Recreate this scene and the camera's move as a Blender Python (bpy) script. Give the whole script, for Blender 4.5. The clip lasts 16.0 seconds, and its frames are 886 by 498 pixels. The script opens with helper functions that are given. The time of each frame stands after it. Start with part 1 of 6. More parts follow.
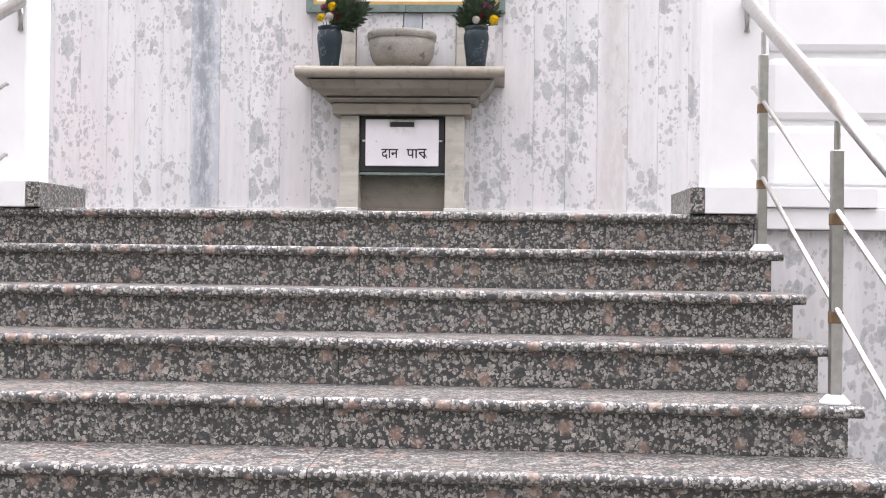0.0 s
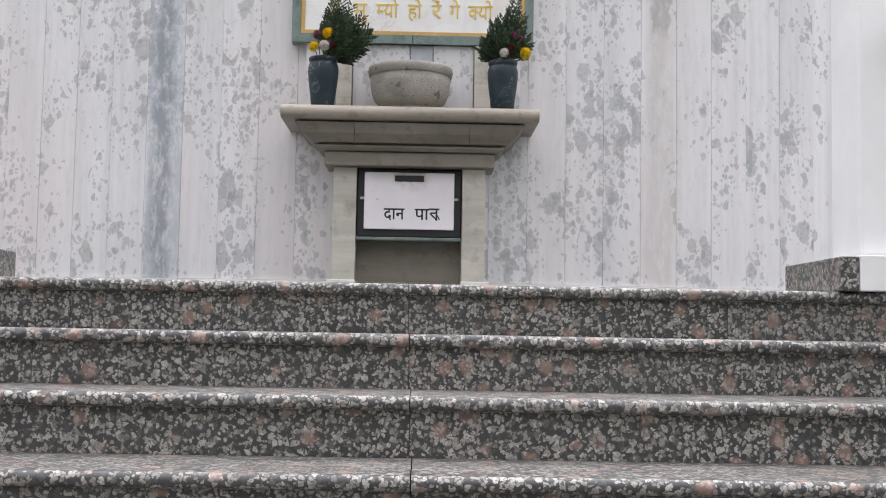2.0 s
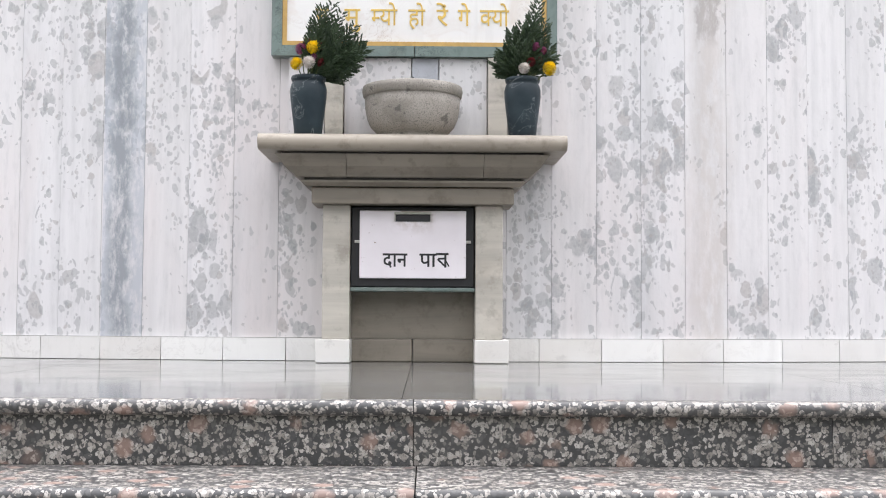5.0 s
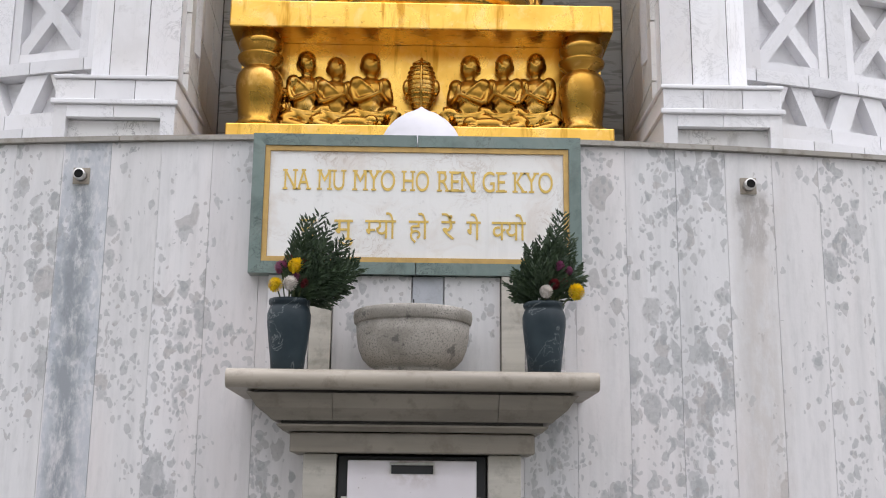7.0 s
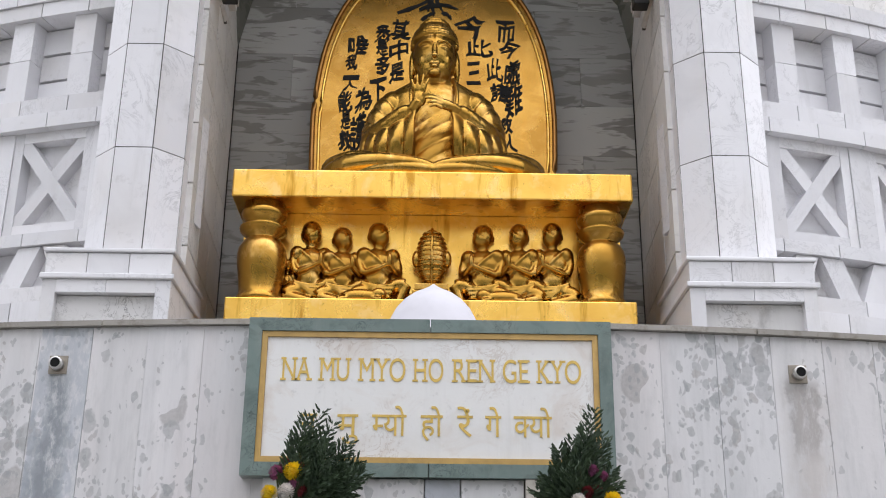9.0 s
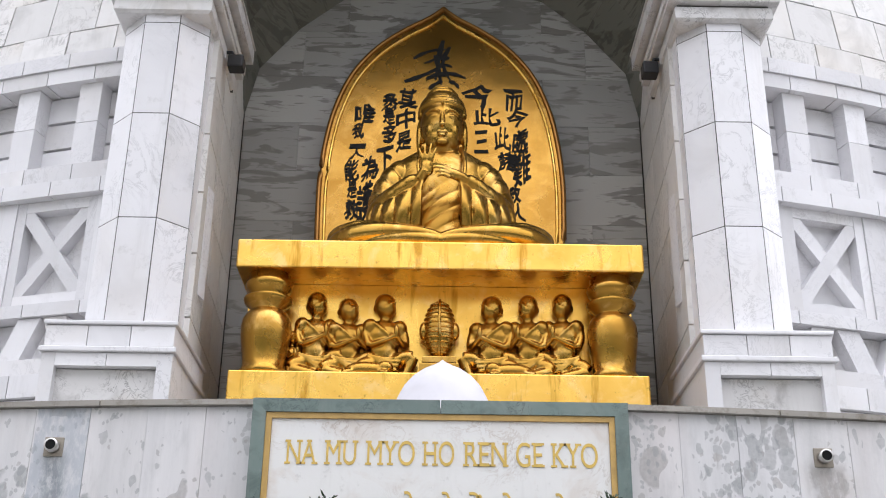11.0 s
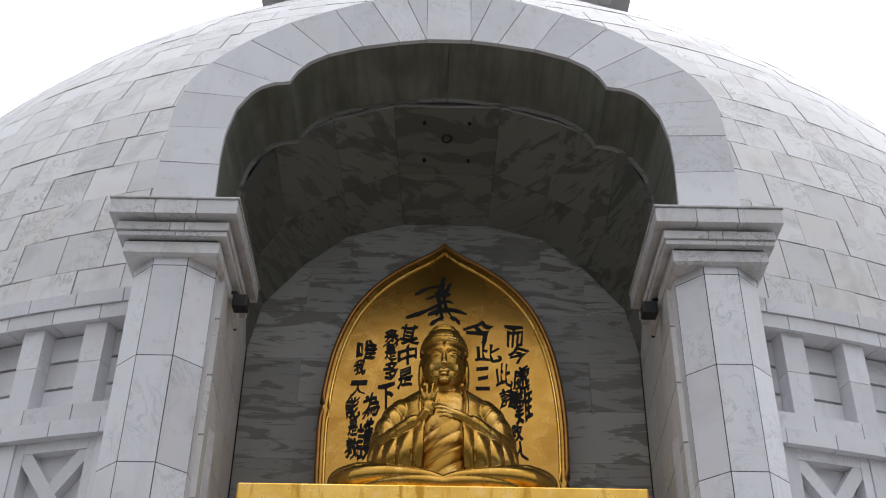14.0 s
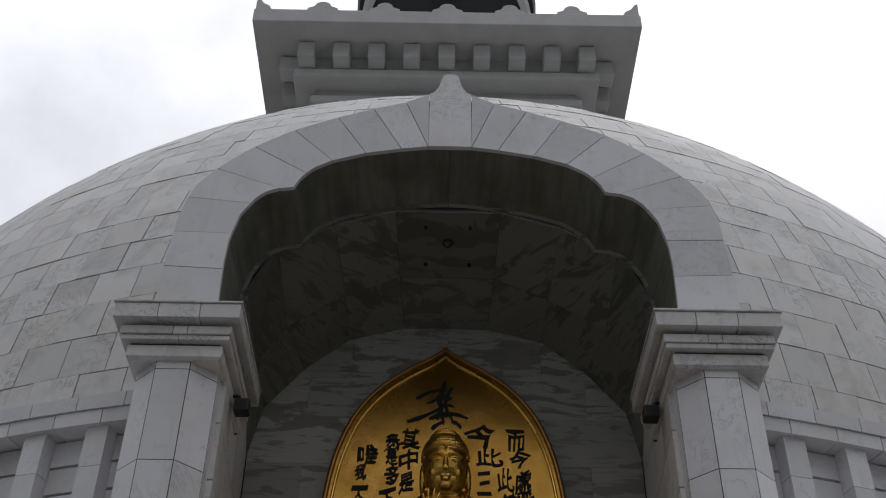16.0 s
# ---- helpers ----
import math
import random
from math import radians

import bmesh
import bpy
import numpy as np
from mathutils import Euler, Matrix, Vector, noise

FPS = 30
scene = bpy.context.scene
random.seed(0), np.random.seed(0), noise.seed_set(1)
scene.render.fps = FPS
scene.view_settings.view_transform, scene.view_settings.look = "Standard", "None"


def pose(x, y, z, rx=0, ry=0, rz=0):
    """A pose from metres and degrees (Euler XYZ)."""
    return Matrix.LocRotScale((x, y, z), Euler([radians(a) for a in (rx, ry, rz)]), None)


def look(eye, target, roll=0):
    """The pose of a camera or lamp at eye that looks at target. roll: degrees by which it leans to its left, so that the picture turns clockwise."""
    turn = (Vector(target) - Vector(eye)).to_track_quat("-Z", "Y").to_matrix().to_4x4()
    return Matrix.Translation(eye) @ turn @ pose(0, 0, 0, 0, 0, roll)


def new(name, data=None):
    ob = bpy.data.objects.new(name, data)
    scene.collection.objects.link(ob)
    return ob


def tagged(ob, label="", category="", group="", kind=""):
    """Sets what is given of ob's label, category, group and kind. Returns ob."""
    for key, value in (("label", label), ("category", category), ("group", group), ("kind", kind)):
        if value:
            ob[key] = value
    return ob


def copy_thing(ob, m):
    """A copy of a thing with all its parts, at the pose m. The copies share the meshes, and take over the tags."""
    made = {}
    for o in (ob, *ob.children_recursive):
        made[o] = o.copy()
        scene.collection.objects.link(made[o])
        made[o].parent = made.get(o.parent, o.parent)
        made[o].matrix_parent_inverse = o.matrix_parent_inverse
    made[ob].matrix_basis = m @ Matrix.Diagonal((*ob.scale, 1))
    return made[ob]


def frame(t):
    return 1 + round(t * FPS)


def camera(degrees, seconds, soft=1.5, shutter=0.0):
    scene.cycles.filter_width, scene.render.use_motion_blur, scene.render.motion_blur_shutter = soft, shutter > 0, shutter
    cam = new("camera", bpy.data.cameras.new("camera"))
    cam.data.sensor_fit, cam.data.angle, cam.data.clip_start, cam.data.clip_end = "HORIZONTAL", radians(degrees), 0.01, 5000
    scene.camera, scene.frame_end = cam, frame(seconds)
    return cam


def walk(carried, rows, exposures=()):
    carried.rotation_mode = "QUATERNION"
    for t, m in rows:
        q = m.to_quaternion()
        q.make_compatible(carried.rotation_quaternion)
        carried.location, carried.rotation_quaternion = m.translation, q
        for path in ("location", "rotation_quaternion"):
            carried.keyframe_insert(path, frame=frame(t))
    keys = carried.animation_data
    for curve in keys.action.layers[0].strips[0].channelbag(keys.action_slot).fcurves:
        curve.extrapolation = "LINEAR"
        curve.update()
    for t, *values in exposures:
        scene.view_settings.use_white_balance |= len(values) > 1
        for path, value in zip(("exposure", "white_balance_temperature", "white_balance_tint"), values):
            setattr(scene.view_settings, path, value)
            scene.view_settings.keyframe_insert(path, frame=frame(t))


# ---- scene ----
cam = camera(42.0, 16.0, soft=1.05)
PATH = [
    (0, (0.613, 0.038, 1.4), (0.511, 2.036, 1.415), 0.7),
    (0.5, (0.429, 0.337, 1.43), (0.363, 2.335, 1.474), 0.9),
    (1, (0.258, 0.69, 1.468), (0.234, 2.689, 1.54), 1.2),
    (1.5, (0.151, 1.034, 1.454), (0.155, 3.031, 1.566), 1.2),
    (2, (0.072, 1.321, 1.445), (0.107, 3.316, 1.59), 1.0),
    (2.5, (0.032, 1.553, 1.444), (0.083, 3.545, 1.617), 0.8),
    (3, (0.001, 1.778, 1.45), (0.066, 3.767, 1.65), 1.0),
    (5.3, (0.064, 2.343, 1.94), (0.089, 4.34, 2.042), 0.3),
    (5.5, (0.054, 2.466, 2.0), (0.082, 4.459, 2.123), 0.4),
    (6, (0.045, 2.664, 2.0), (0.076, 4.646, 2.239), 0.6),
    (6.5, (0.03, 2.813, 2.017), (0.066, 4.782, 2.365), 0.6),
    (7, (0.028, 2.954, 2.085), (0.062, 4.906, 2.519), 0.6),
    (7.5, (0.054, 3.067, 2.15), (0.074, 5.0, 2.663), 0.5),
    (8, (0.052, 3.172, 2.2), (0.068, 5.084, 2.787), 0.5),
    (8.5, (0.034, 3.271, 2.241), (0.049, 5.161, 2.894), 0.6),
    (9, (0.004, 3.338, 2.297), (0.022, 5.212, 2.996), 0.6),
    (11.5, (-0.018, 3.442, 2.387), (-0.013, 5.259, 3.223), 0.8),
    (12, (-0.002, 3.431, 2.399), (-0.002, 5.226, 3.283), 0.8),
    (12.5, (0.0, 3.409, 2.433), (-0.001, 5.172, 3.377), 0.9),
    (13, (0.024, 3.396, 2.462), (0.015, 5.123, 3.471), 0.9),
    (13.5, (0.002, 3.372, 2.507), (-0.002, 5.063, 3.574), 0.9),
    (13.9, (-0.043, 3.347, 2.528), (-0.039, 5.009, 3.641), 0.7),
    (14, (-0.054, 3.343, 2.529), (-0.045, 4.999, 3.651), 0.8),
    (14.5, (-0.08, 3.322, 2.502), (-0.067, 4.944, 3.673), 0.9),
    (15, (-0.079, 3.298, 2.494), (-0.068, 4.893, 3.7), 0.9),
    (15.5, (-0.076, 3.294, 2.495), (-0.067, 4.863, 3.735), 0.8),
    (16, (-0.067, 3.294, 2.494), (-0.06, 4.843, 3.76), 0.8),
]
EXPOSURES = [(0.0, 1.42, 6550, 17), (0.7, 1.26, 6550, 15), (1.5, 0.92, 6480, 13), (2.2, 1.02, 6480, 13), (3.0, 1.42, 6500, 13), (5.5, 1.4, 6480, 13), (6.5, 1.12, 6480, 13), (7.0, 1.0, 6480, 13), (7.5, 0.85, 6450, 13), (8.0, 0.82, 6420, 13), (9.0, 0.9, 6380, 13), (11.5, 1.12, 6350, 13), (12.5, 0.95, 6300, 13), (13.5, 0.5, 6250, 12), (14.0, 0.2, 6250, 12), (14.5, -0.40, 6280, 11), (15.0, -0.47, 6310, 11), (15.5, -0.76, 6350, 11), (16.0, -0.86, 6350, 11)]
walk(cam, [(t, look(eye, target, roll)) for t, eye, target, roll in PATH], EXPOSURES)

# ---- world and sun ----
world = bpy.data.worlds.new("overcast_sky")
scene.world = world
world.use_nodes = True
wt = world.node_tree
wt.nodes.clear()
w_out = wt.nodes.new("ShaderNodeOutputWorld")
w_bg = wt.nodes.new("ShaderNodeBackground")
w_sky = wt.nodes.new("ShaderNodeTexSky")
w_sky.sky_type = "NISHITA"
w_sky.sun_disc = False
w_sky.sun_elevation = radians(58)
w_sky.sun_rotation = radians(23)
w_sky.air_density, w_sky.dust_density = 1.0, 3.0
w_co = wt.nodes.new("ShaderNodeTexCoord")
w_noise = wt.nodes.new("ShaderNodeTexNoise")
w_noise.inputs["Scale"].default_value = 2.6
w_noise.inputs["Detail"].default_value = 7.0
w_noise.inputs["Roughness"].default_value = 0.55
w_ramp = wt.nodes.new("ShaderNodeValToRGB")
w_ramp.color_ramp.elements[0].position = 0.36
w_ramp.color_ramp.elements[0].color = (0.62, 0.62, 0.62, 1)
w_ramp.color_ramp.elements[1].position = 0.56
w_ramp.color_ramp.elements[1].color = (1, 1, 1, 1)
w_mix = wt.nodes.new("ShaderNodeMix")
w_mix.data_type = "RGBA"
w_sep = wt.nodes.new("ShaderNodeSeparateXYZ")
wt.links.new(w_co.outputs["Generated"], w_sep.inputs["Vector"])
w_grad = wt.nodes.new("ShaderNodeMapRange")
w_grad.inputs["From Min"].default_value, w_grad.inputs["From Max"].default_value = 0.0, 1.0
w_grad.inputs["To Min"].default_value, w_grad.inputs["To Max"].default_value = 0.45, 1.25
wt.links.new(w_sep.outputs["Z"], w_grad.inputs["Value"])
w_cloud = wt.nodes.new("ShaderNodeVectorMath")
w_cloud.operation = "SCALE"
w_cloud.inputs[0].default_value = (13.0, 13.1, 13.5)
w_dot = wt.nodes.new("ShaderNodeVectorMath")
w_dot.operation = "DOT_PRODUCT"
w_dot.inputs[1].default_value = (0.25, 0.60, 0.76)
wt.links.new(w_co.outputs["Generated"], w_dot.inputs[0])
w_glow = wt.nodes.new("ShaderNodeMapRange")
w_glow.inputs["From Min"].default_value, w_glow.inputs["From Max"].default_value = -0.2, 1.0
w_glow.inputs["To Min"].default_value, w_glow.inputs["To Max"].default_value = 0.55, 1.35
wt.links.new(w_dot.outputs["Value"], w_glow.inputs["Value"])
w_mul = wt.nodes.new("ShaderNodeMath")
w_mul.operation = "MULTIPLY"
wt.links.new(w_grad.outputs["Result"], w_mul.inputs[0])
wt.links.new(w_glow.outputs["Result"], w_mul.inputs[1])
wt.links.new(w_mul.outputs["Value"], w_cloud.inputs["Scale"])
wt.links.new(w_cloud.outputs["Vector"], w_mix.inputs["B"])
wt.links.new(w_co.outputs["Generated"], w_noise.inputs["Vector"])
wt.links.new(w_noise.outputs["Fac"], w_ramp.inputs["Fac"])
wt.links.new(w_ramp.outputs["Color"], w_mix.inputs["Factor"])
wt.links.new(w_sky.outputs["Color"], w_mix.inputs["A"])
wt.links.new(w_mix.outputs["Result"], w_bg.inputs["Color"])
w_bg.inputs["Strength"].default_value = 0.12
wt.links.new(w_bg.outputs["Background"], w_out.inputs["Surface"])

sun = new("sun", bpy.data.lights.new("sun", "SUN"))
sun.data.energy = 0.5
sun.data.angle = radians(40)
sun.data.color = (1.0, 0.97, 0.92)
sun.matrix_world = look((8, 26, 28), (0, 8, 3))


# ---- materials ----
class Mat:
    """A small builder of node materials."""

    def __init__(self, name):
        self.m = bpy.data.materials.new(name)
        self.m.use_nodes = True
        self.t = self.m.node_tree
        self.b = self.t.nodes["Principled BSDF"]

    def node(self, kind, ins=None, **props):
        n = self.t.nodes.new(kind)
        for k, v in props.items():
            setattr(n, k, v)
        for k, v in (ins or {}).items():
            self.put(n.inputs[k], v)
        return n

    def put(self, socket, v):
        if isinstance(v, bpy.types.NodeSocket):
            self.t.links.new(v, socket)
        else:
            socket.default_value = v

    def at(self, scale=(1, 1, 1), place="position", jitter=0.0):
        if place == "position":
            v = self.node("ShaderNodeNewGeometry").outputs["Position"]
        else:
            v = self.node("ShaderNodeTexCoord").outputs["Object"]
        if jitter:
            r = self.node("ShaderNodeObjectInfo").outputs["Random"]
            j = self.node("ShaderNodeMath", {0: r, 1: jitter}, operation="MULTIPLY").outputs[0]
            v = self.node("ShaderNodeVectorMath", {0: v, 1: j}, operation="ADD").outputs[0]
        return self.node("ShaderNodeVectorMath", {0: v, 1: scale}, operation="MULTIPLY").outputs[0]

    def noise(self, vec, scale, detail=4.0, rough=0.55, distort=0.0):
        return self.node("ShaderNodeTexNoise", {"Vector": vec, "Scale": scale, "Detail": detail, "Roughness": rough, "Distortion": distort}).outputs["Fac"]

    def ramp(self, fac, *stops):
        n = self.node("ShaderNodeValToRGB", {"Fac": fac})
        e = n.color_ramp.elements
        while len(e) < len(stops):
            e.new(0.5)
        for el, (p, c) in zip(e, stops):
            el.position = p
            el.color = (c, c, c, 1) if isinstance(c, (int, float)) else (*c, 1)
        return n.outputs["Color"]

    def mix(self, fac, a, b, how="MIX"):
        n = self.node("ShaderNodeMix", data_type="RGBA", blend_type=how)
        self.put(n.inputs["Factor"], fac)
        for key, v in (("A", a), ("B", b)):
            self.put(n.inputs[key], (*v, 1) if isinstance(v, tuple) and len(v) == 3 else v)
        return n.outputs["Result"]

    def times(self, a, b):
        return self.node("ShaderNodeMath", {0: a, 1: b}, operation="MULTIPLY").outputs[0]

    def random(self):
        return self.node("ShaderNodeObjectInfo").outputs["Random"]

    def bump(self, height, strength=0.2, distance=0.01):
        n = self.node("ShaderNodeBump", {"Height": height, "Strength": strength, "Distance": distance})
        self.put(self.b.inputs["Normal"], n.outputs["Normal"])

    def done(self, color, rough=0.5, metal=0.0):
        self.put(self.b.inputs["Base Color"], (*color, 1) if isinstance(color, tuple) else color)
        self.put(self.b.inputs["Roughness"], rough)
        self.put(self.b.inputs["Metallic"], metal)
        return self.m


def make_wall_marble(name="streaked_grey_marble"):
    """Pale grey marble slabs with upright streaks, darker grey blotches and stains below the drains."""
    k = Mat(name)
    r = k.random()
    tone = k.ramp(r, (0.0, (0.60, 0.60, 0.61)), (0.35, (0.665, 0.655, 0.655)), (0.7, (0.635, 0.62, 0.62)), (1.0, (0.68, 0.67, 0.675)))
    streak = k.noise(k.at((11.0, 11.0, 0.5)), 1.0, 6, 0.65)
    c = k.mix(k.ramp(streak, (0.42, 0.0), (0.75, 0.6)), tone, (0.44, 0.445, 0.45))
    warm = k.noise(k.at((2.2, 2.2, 0.6)), 1.0, 4)
    c = k.mix(k.ramp(warm, (0.50, 0.0), (0.72, 0.5)), c, (0.62, 0.545, 0.53))
    fine = k.noise(k.at((30.0, 30.0, 8.0)), 1.0, 5, 0.7)
    c = k.mix(k.ramp(fine, (0.5, 0.0), (0.75, 0.35)), c, (0.40, 0.40, 0.40))
    p = k.at((1, 1, 1), "position", 5.0)
    bend = k.node("ShaderNodeTexNoise", {"Vector": p, "Scale": 22.0, "Detail": 3.0}).outputs["Color"]
    bend = k.node("ShaderNodeVectorMath", {0: bend, 1: (0.035, 0.035, 0.035)}, operation="MULTIPLY").outputs[0]
    w = k.node("ShaderNodeVectorMath", {0: p, 1: bend}, operation="ADD").outputs[0]
    w = k.node("ShaderNodeVectorMath", {0: w, 1: (1.0, 1.0, 0.7)}, operation="MULTIPLY").outputs[0]
    crowd = k.noise(k.node("ShaderNodeVectorMath", {0: p, 1: (3.4, 3.4, 1.9)}, operation="MULTIPLY").outputs[0], 1.0, 3, 0.6)
    shade = k.noise(p, 70.0, 3, 0.6)
    for size, low, high, deep in ((10.0, 0.51, 0.70, 0.66), (17.0, 0.47, 0.72, 0.66), (34.0, 0.42, 0.76, 0.62), (70.0, 0.44, 0.80, 0.60)):
        cells = k.node("ShaderNodeTexVoronoi", {"Vector": w, "Scale": size, "Randomness": 1.0}, feature="F1")
        pick = k.node("ShaderNodeSeparateColor", {"Color": cells.outputs["Color"]})
        chance = k.ramp(crowd, (low, 0.0), (high, 0.75))
        on = k.node("ShaderNodeMath", {0: pick.outputs[0], 1: chance}, operation="LESS_THAN").outputs[0]
        disc = k.ramp(cells.outputs["Distance"], (0.46, 1.0), (0.53, 0.0))
        m = k.times(k.times(on, disc), k.ramp(shade, (0.3, 0.7), (0.6, 1.0)))
        tint = k.ramp(pick.outputs[1], (0.0, (0.27, 0.28, 0.285)), (0.7, (0.35, 0.355, 0.36)), (1.0, (0.32, 0.295, 0.28)))
        c = k.mix(k.times(m, deep), c, tint)
    pos = k.node("ShaderNodeSeparateXYZ", {"Vector": k.at((1, 1, 1))})
    wob = k.node("ShaderNodeMath", {0: k.times(k.noise(k.at((4.0, 4.0, 5.0)), 1.0, 4, 0.65), 0.16), 1: -0.08}, operation="ADD").outputs[0]
    xw = k.node("ShaderNodeMath", {0: pos.outputs["X"], 1: wob}, operation="ADD").outputs[0]
    rag = k.noise(k.at((24.0, 24.0, 9.0)), 1.0, 6, 0.75)
    for xs, x0, half, hard, z_end, deep, tint in ((pos.outputs["X"], -1.272, 0.094, 0.97, -2.0, 0.62, (0.33, 0.37, 0.42)), (xw, -1.285, 0.07, 0.3, -2.0, 0.75, (0.20, 0.22, 0.235)), (xw, 1.30, 0.062, 0.8, 3.03, 0.75, (0.27, 0.265, 0.265)), (xw, 1.31, 0.12, 0.2, -2.0, 0.45, (0.45, 0.40, 0.36))):
        dx = k.node("ShaderNodeMath", {0: k.node("ShaderNodeMath", {0: xs, 1: -x0}, operation="ADD").outputs[0]}, operation="ABSOLUTE").outputs[0]
        m = k.node("ShaderNodeMapRange", {"Value": dx, "From Min": half * hard, "From Max": half, "To Min": 1.0, "To Max": 0.0}).outputs[0]
        m = k.times(m, k.ramp(rag, (0.38, 0.25), (0.54, 1.0)))
        low = k.node("ShaderNodeMapRange", {"Value": pos.outputs["Z"], "From Min": 3.25, "From Max": 3.30, "To Min": 1.0, "To Max": 0.0}).outputs[0]
        if hard > 0.9:
            low = 1.0
        foot = k.node("ShaderNodeMapRange", {"Value": pos.outputs["Z"], "From Min": z_end - 0.04, "From Max": z_end + 0.04}).outputs[0]
        c = k.mix(k.times(k.times(k.times(m, low), foot), deep), c, tint)
    k.bump(k.noise(k.at((60, 60, 60)), 1.0, 4), 0.12, 0.004)
    return k.done(c, k.ramp(streak, (0.3, 0.42), (0.7, 0.6)))


def make_white_marble(name, tone=(0.745, 0.74, 0.76), vein=(0.46, 0.46, 0.48), amount=0.45, jitter=7.0, scale=1.0, warm=0.25, rough=0.45):
    """White facing marble, each piece of its own shade, with soft grey clouds and thin veins."""
    k = Mat(name)
    r = k.random()
    v = k.at((scale, scale, scale), "position", jitter)
    a = tuple(x * 0.90 for x in tone)
    b = tuple(min(x * 1.08, 0.82) for x in tone)
    c = k.ramp(r, (0.0, a), (0.5, tone), (1.0, b))
    cloud = k.noise(v, 2.2, 4, 0.6, 0.8)
    c = k.mix(k.times(k.ramp(cloud, (0.5, 0.0), (0.75, 1.0)), amount * 0.7), c, vein)
    vn = k.noise(v, 3.4, 6, 0.7, 2.2)
    line = k.ramp(vn, (0.47, 0.0), (0.495, 1.0), (0.52, 0.0))
    gate = k.noise(v, 1.3, 2)
    c = k.mix(k.times(k.times(line, k.ramp(gate, (0.5, 0.0), (0.62, 1.0))), amount), c, tuple(x * 0.7 for x in vein))
    w = k.noise(v, 1.1, 3)
    c = k.mix(k.times(k.ramp(w, (0.5, 0.0), (0.75, 1.0)), warm), c, (0.60, 0.54, 0.46))
    g = k.noise(v, 9.0, 4, 0.7)
    c = k.mix(k.times(k.ramp(g, (0.60, 0.0), (0.72, 1.0)), 0.26), c, (0.30, 0.29, 0.27))
    drip = k.noise(k.at((7.0, 7.0, 0.8)), 1.0, 5, 0.7)
    c = k.mix(k.times(k.ramp(drip, (0.56, 0.0), (0.74, 1.0)), 0.20), c, (0.36, 0.35, 0.33))
    k.bump(k.noise(k.at((40, 40, 40)), 1.0, 4), 0.12, 0.004)
    return k.done(c, rough)


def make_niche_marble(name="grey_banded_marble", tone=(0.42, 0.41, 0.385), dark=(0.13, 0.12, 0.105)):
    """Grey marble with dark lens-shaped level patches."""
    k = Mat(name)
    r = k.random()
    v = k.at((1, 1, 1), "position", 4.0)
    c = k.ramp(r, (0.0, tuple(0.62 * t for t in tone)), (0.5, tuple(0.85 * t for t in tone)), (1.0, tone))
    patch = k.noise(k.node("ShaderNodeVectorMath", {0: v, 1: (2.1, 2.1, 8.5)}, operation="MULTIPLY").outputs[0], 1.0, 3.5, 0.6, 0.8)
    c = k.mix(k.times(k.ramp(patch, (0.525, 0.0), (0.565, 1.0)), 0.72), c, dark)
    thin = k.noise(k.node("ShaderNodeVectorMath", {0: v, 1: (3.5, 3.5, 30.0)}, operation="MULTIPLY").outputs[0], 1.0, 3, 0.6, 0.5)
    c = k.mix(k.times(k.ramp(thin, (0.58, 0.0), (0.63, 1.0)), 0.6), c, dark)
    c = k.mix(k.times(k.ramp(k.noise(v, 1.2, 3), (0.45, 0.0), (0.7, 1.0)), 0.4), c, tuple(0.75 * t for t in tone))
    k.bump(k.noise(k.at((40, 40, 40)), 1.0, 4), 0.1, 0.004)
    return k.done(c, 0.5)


def make_soffit(name="streaked_shaded_soffit"):
    """Green-grey stained marble with narrow runs across the soffit, darkened for shade."""
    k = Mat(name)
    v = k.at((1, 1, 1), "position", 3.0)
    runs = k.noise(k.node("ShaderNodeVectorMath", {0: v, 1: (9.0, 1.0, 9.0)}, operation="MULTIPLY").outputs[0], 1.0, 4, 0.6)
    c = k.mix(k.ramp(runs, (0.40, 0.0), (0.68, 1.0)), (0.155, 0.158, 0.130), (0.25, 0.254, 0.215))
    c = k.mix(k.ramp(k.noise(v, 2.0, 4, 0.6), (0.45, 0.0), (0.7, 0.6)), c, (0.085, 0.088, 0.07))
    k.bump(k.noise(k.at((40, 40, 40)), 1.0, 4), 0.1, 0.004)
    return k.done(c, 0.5)


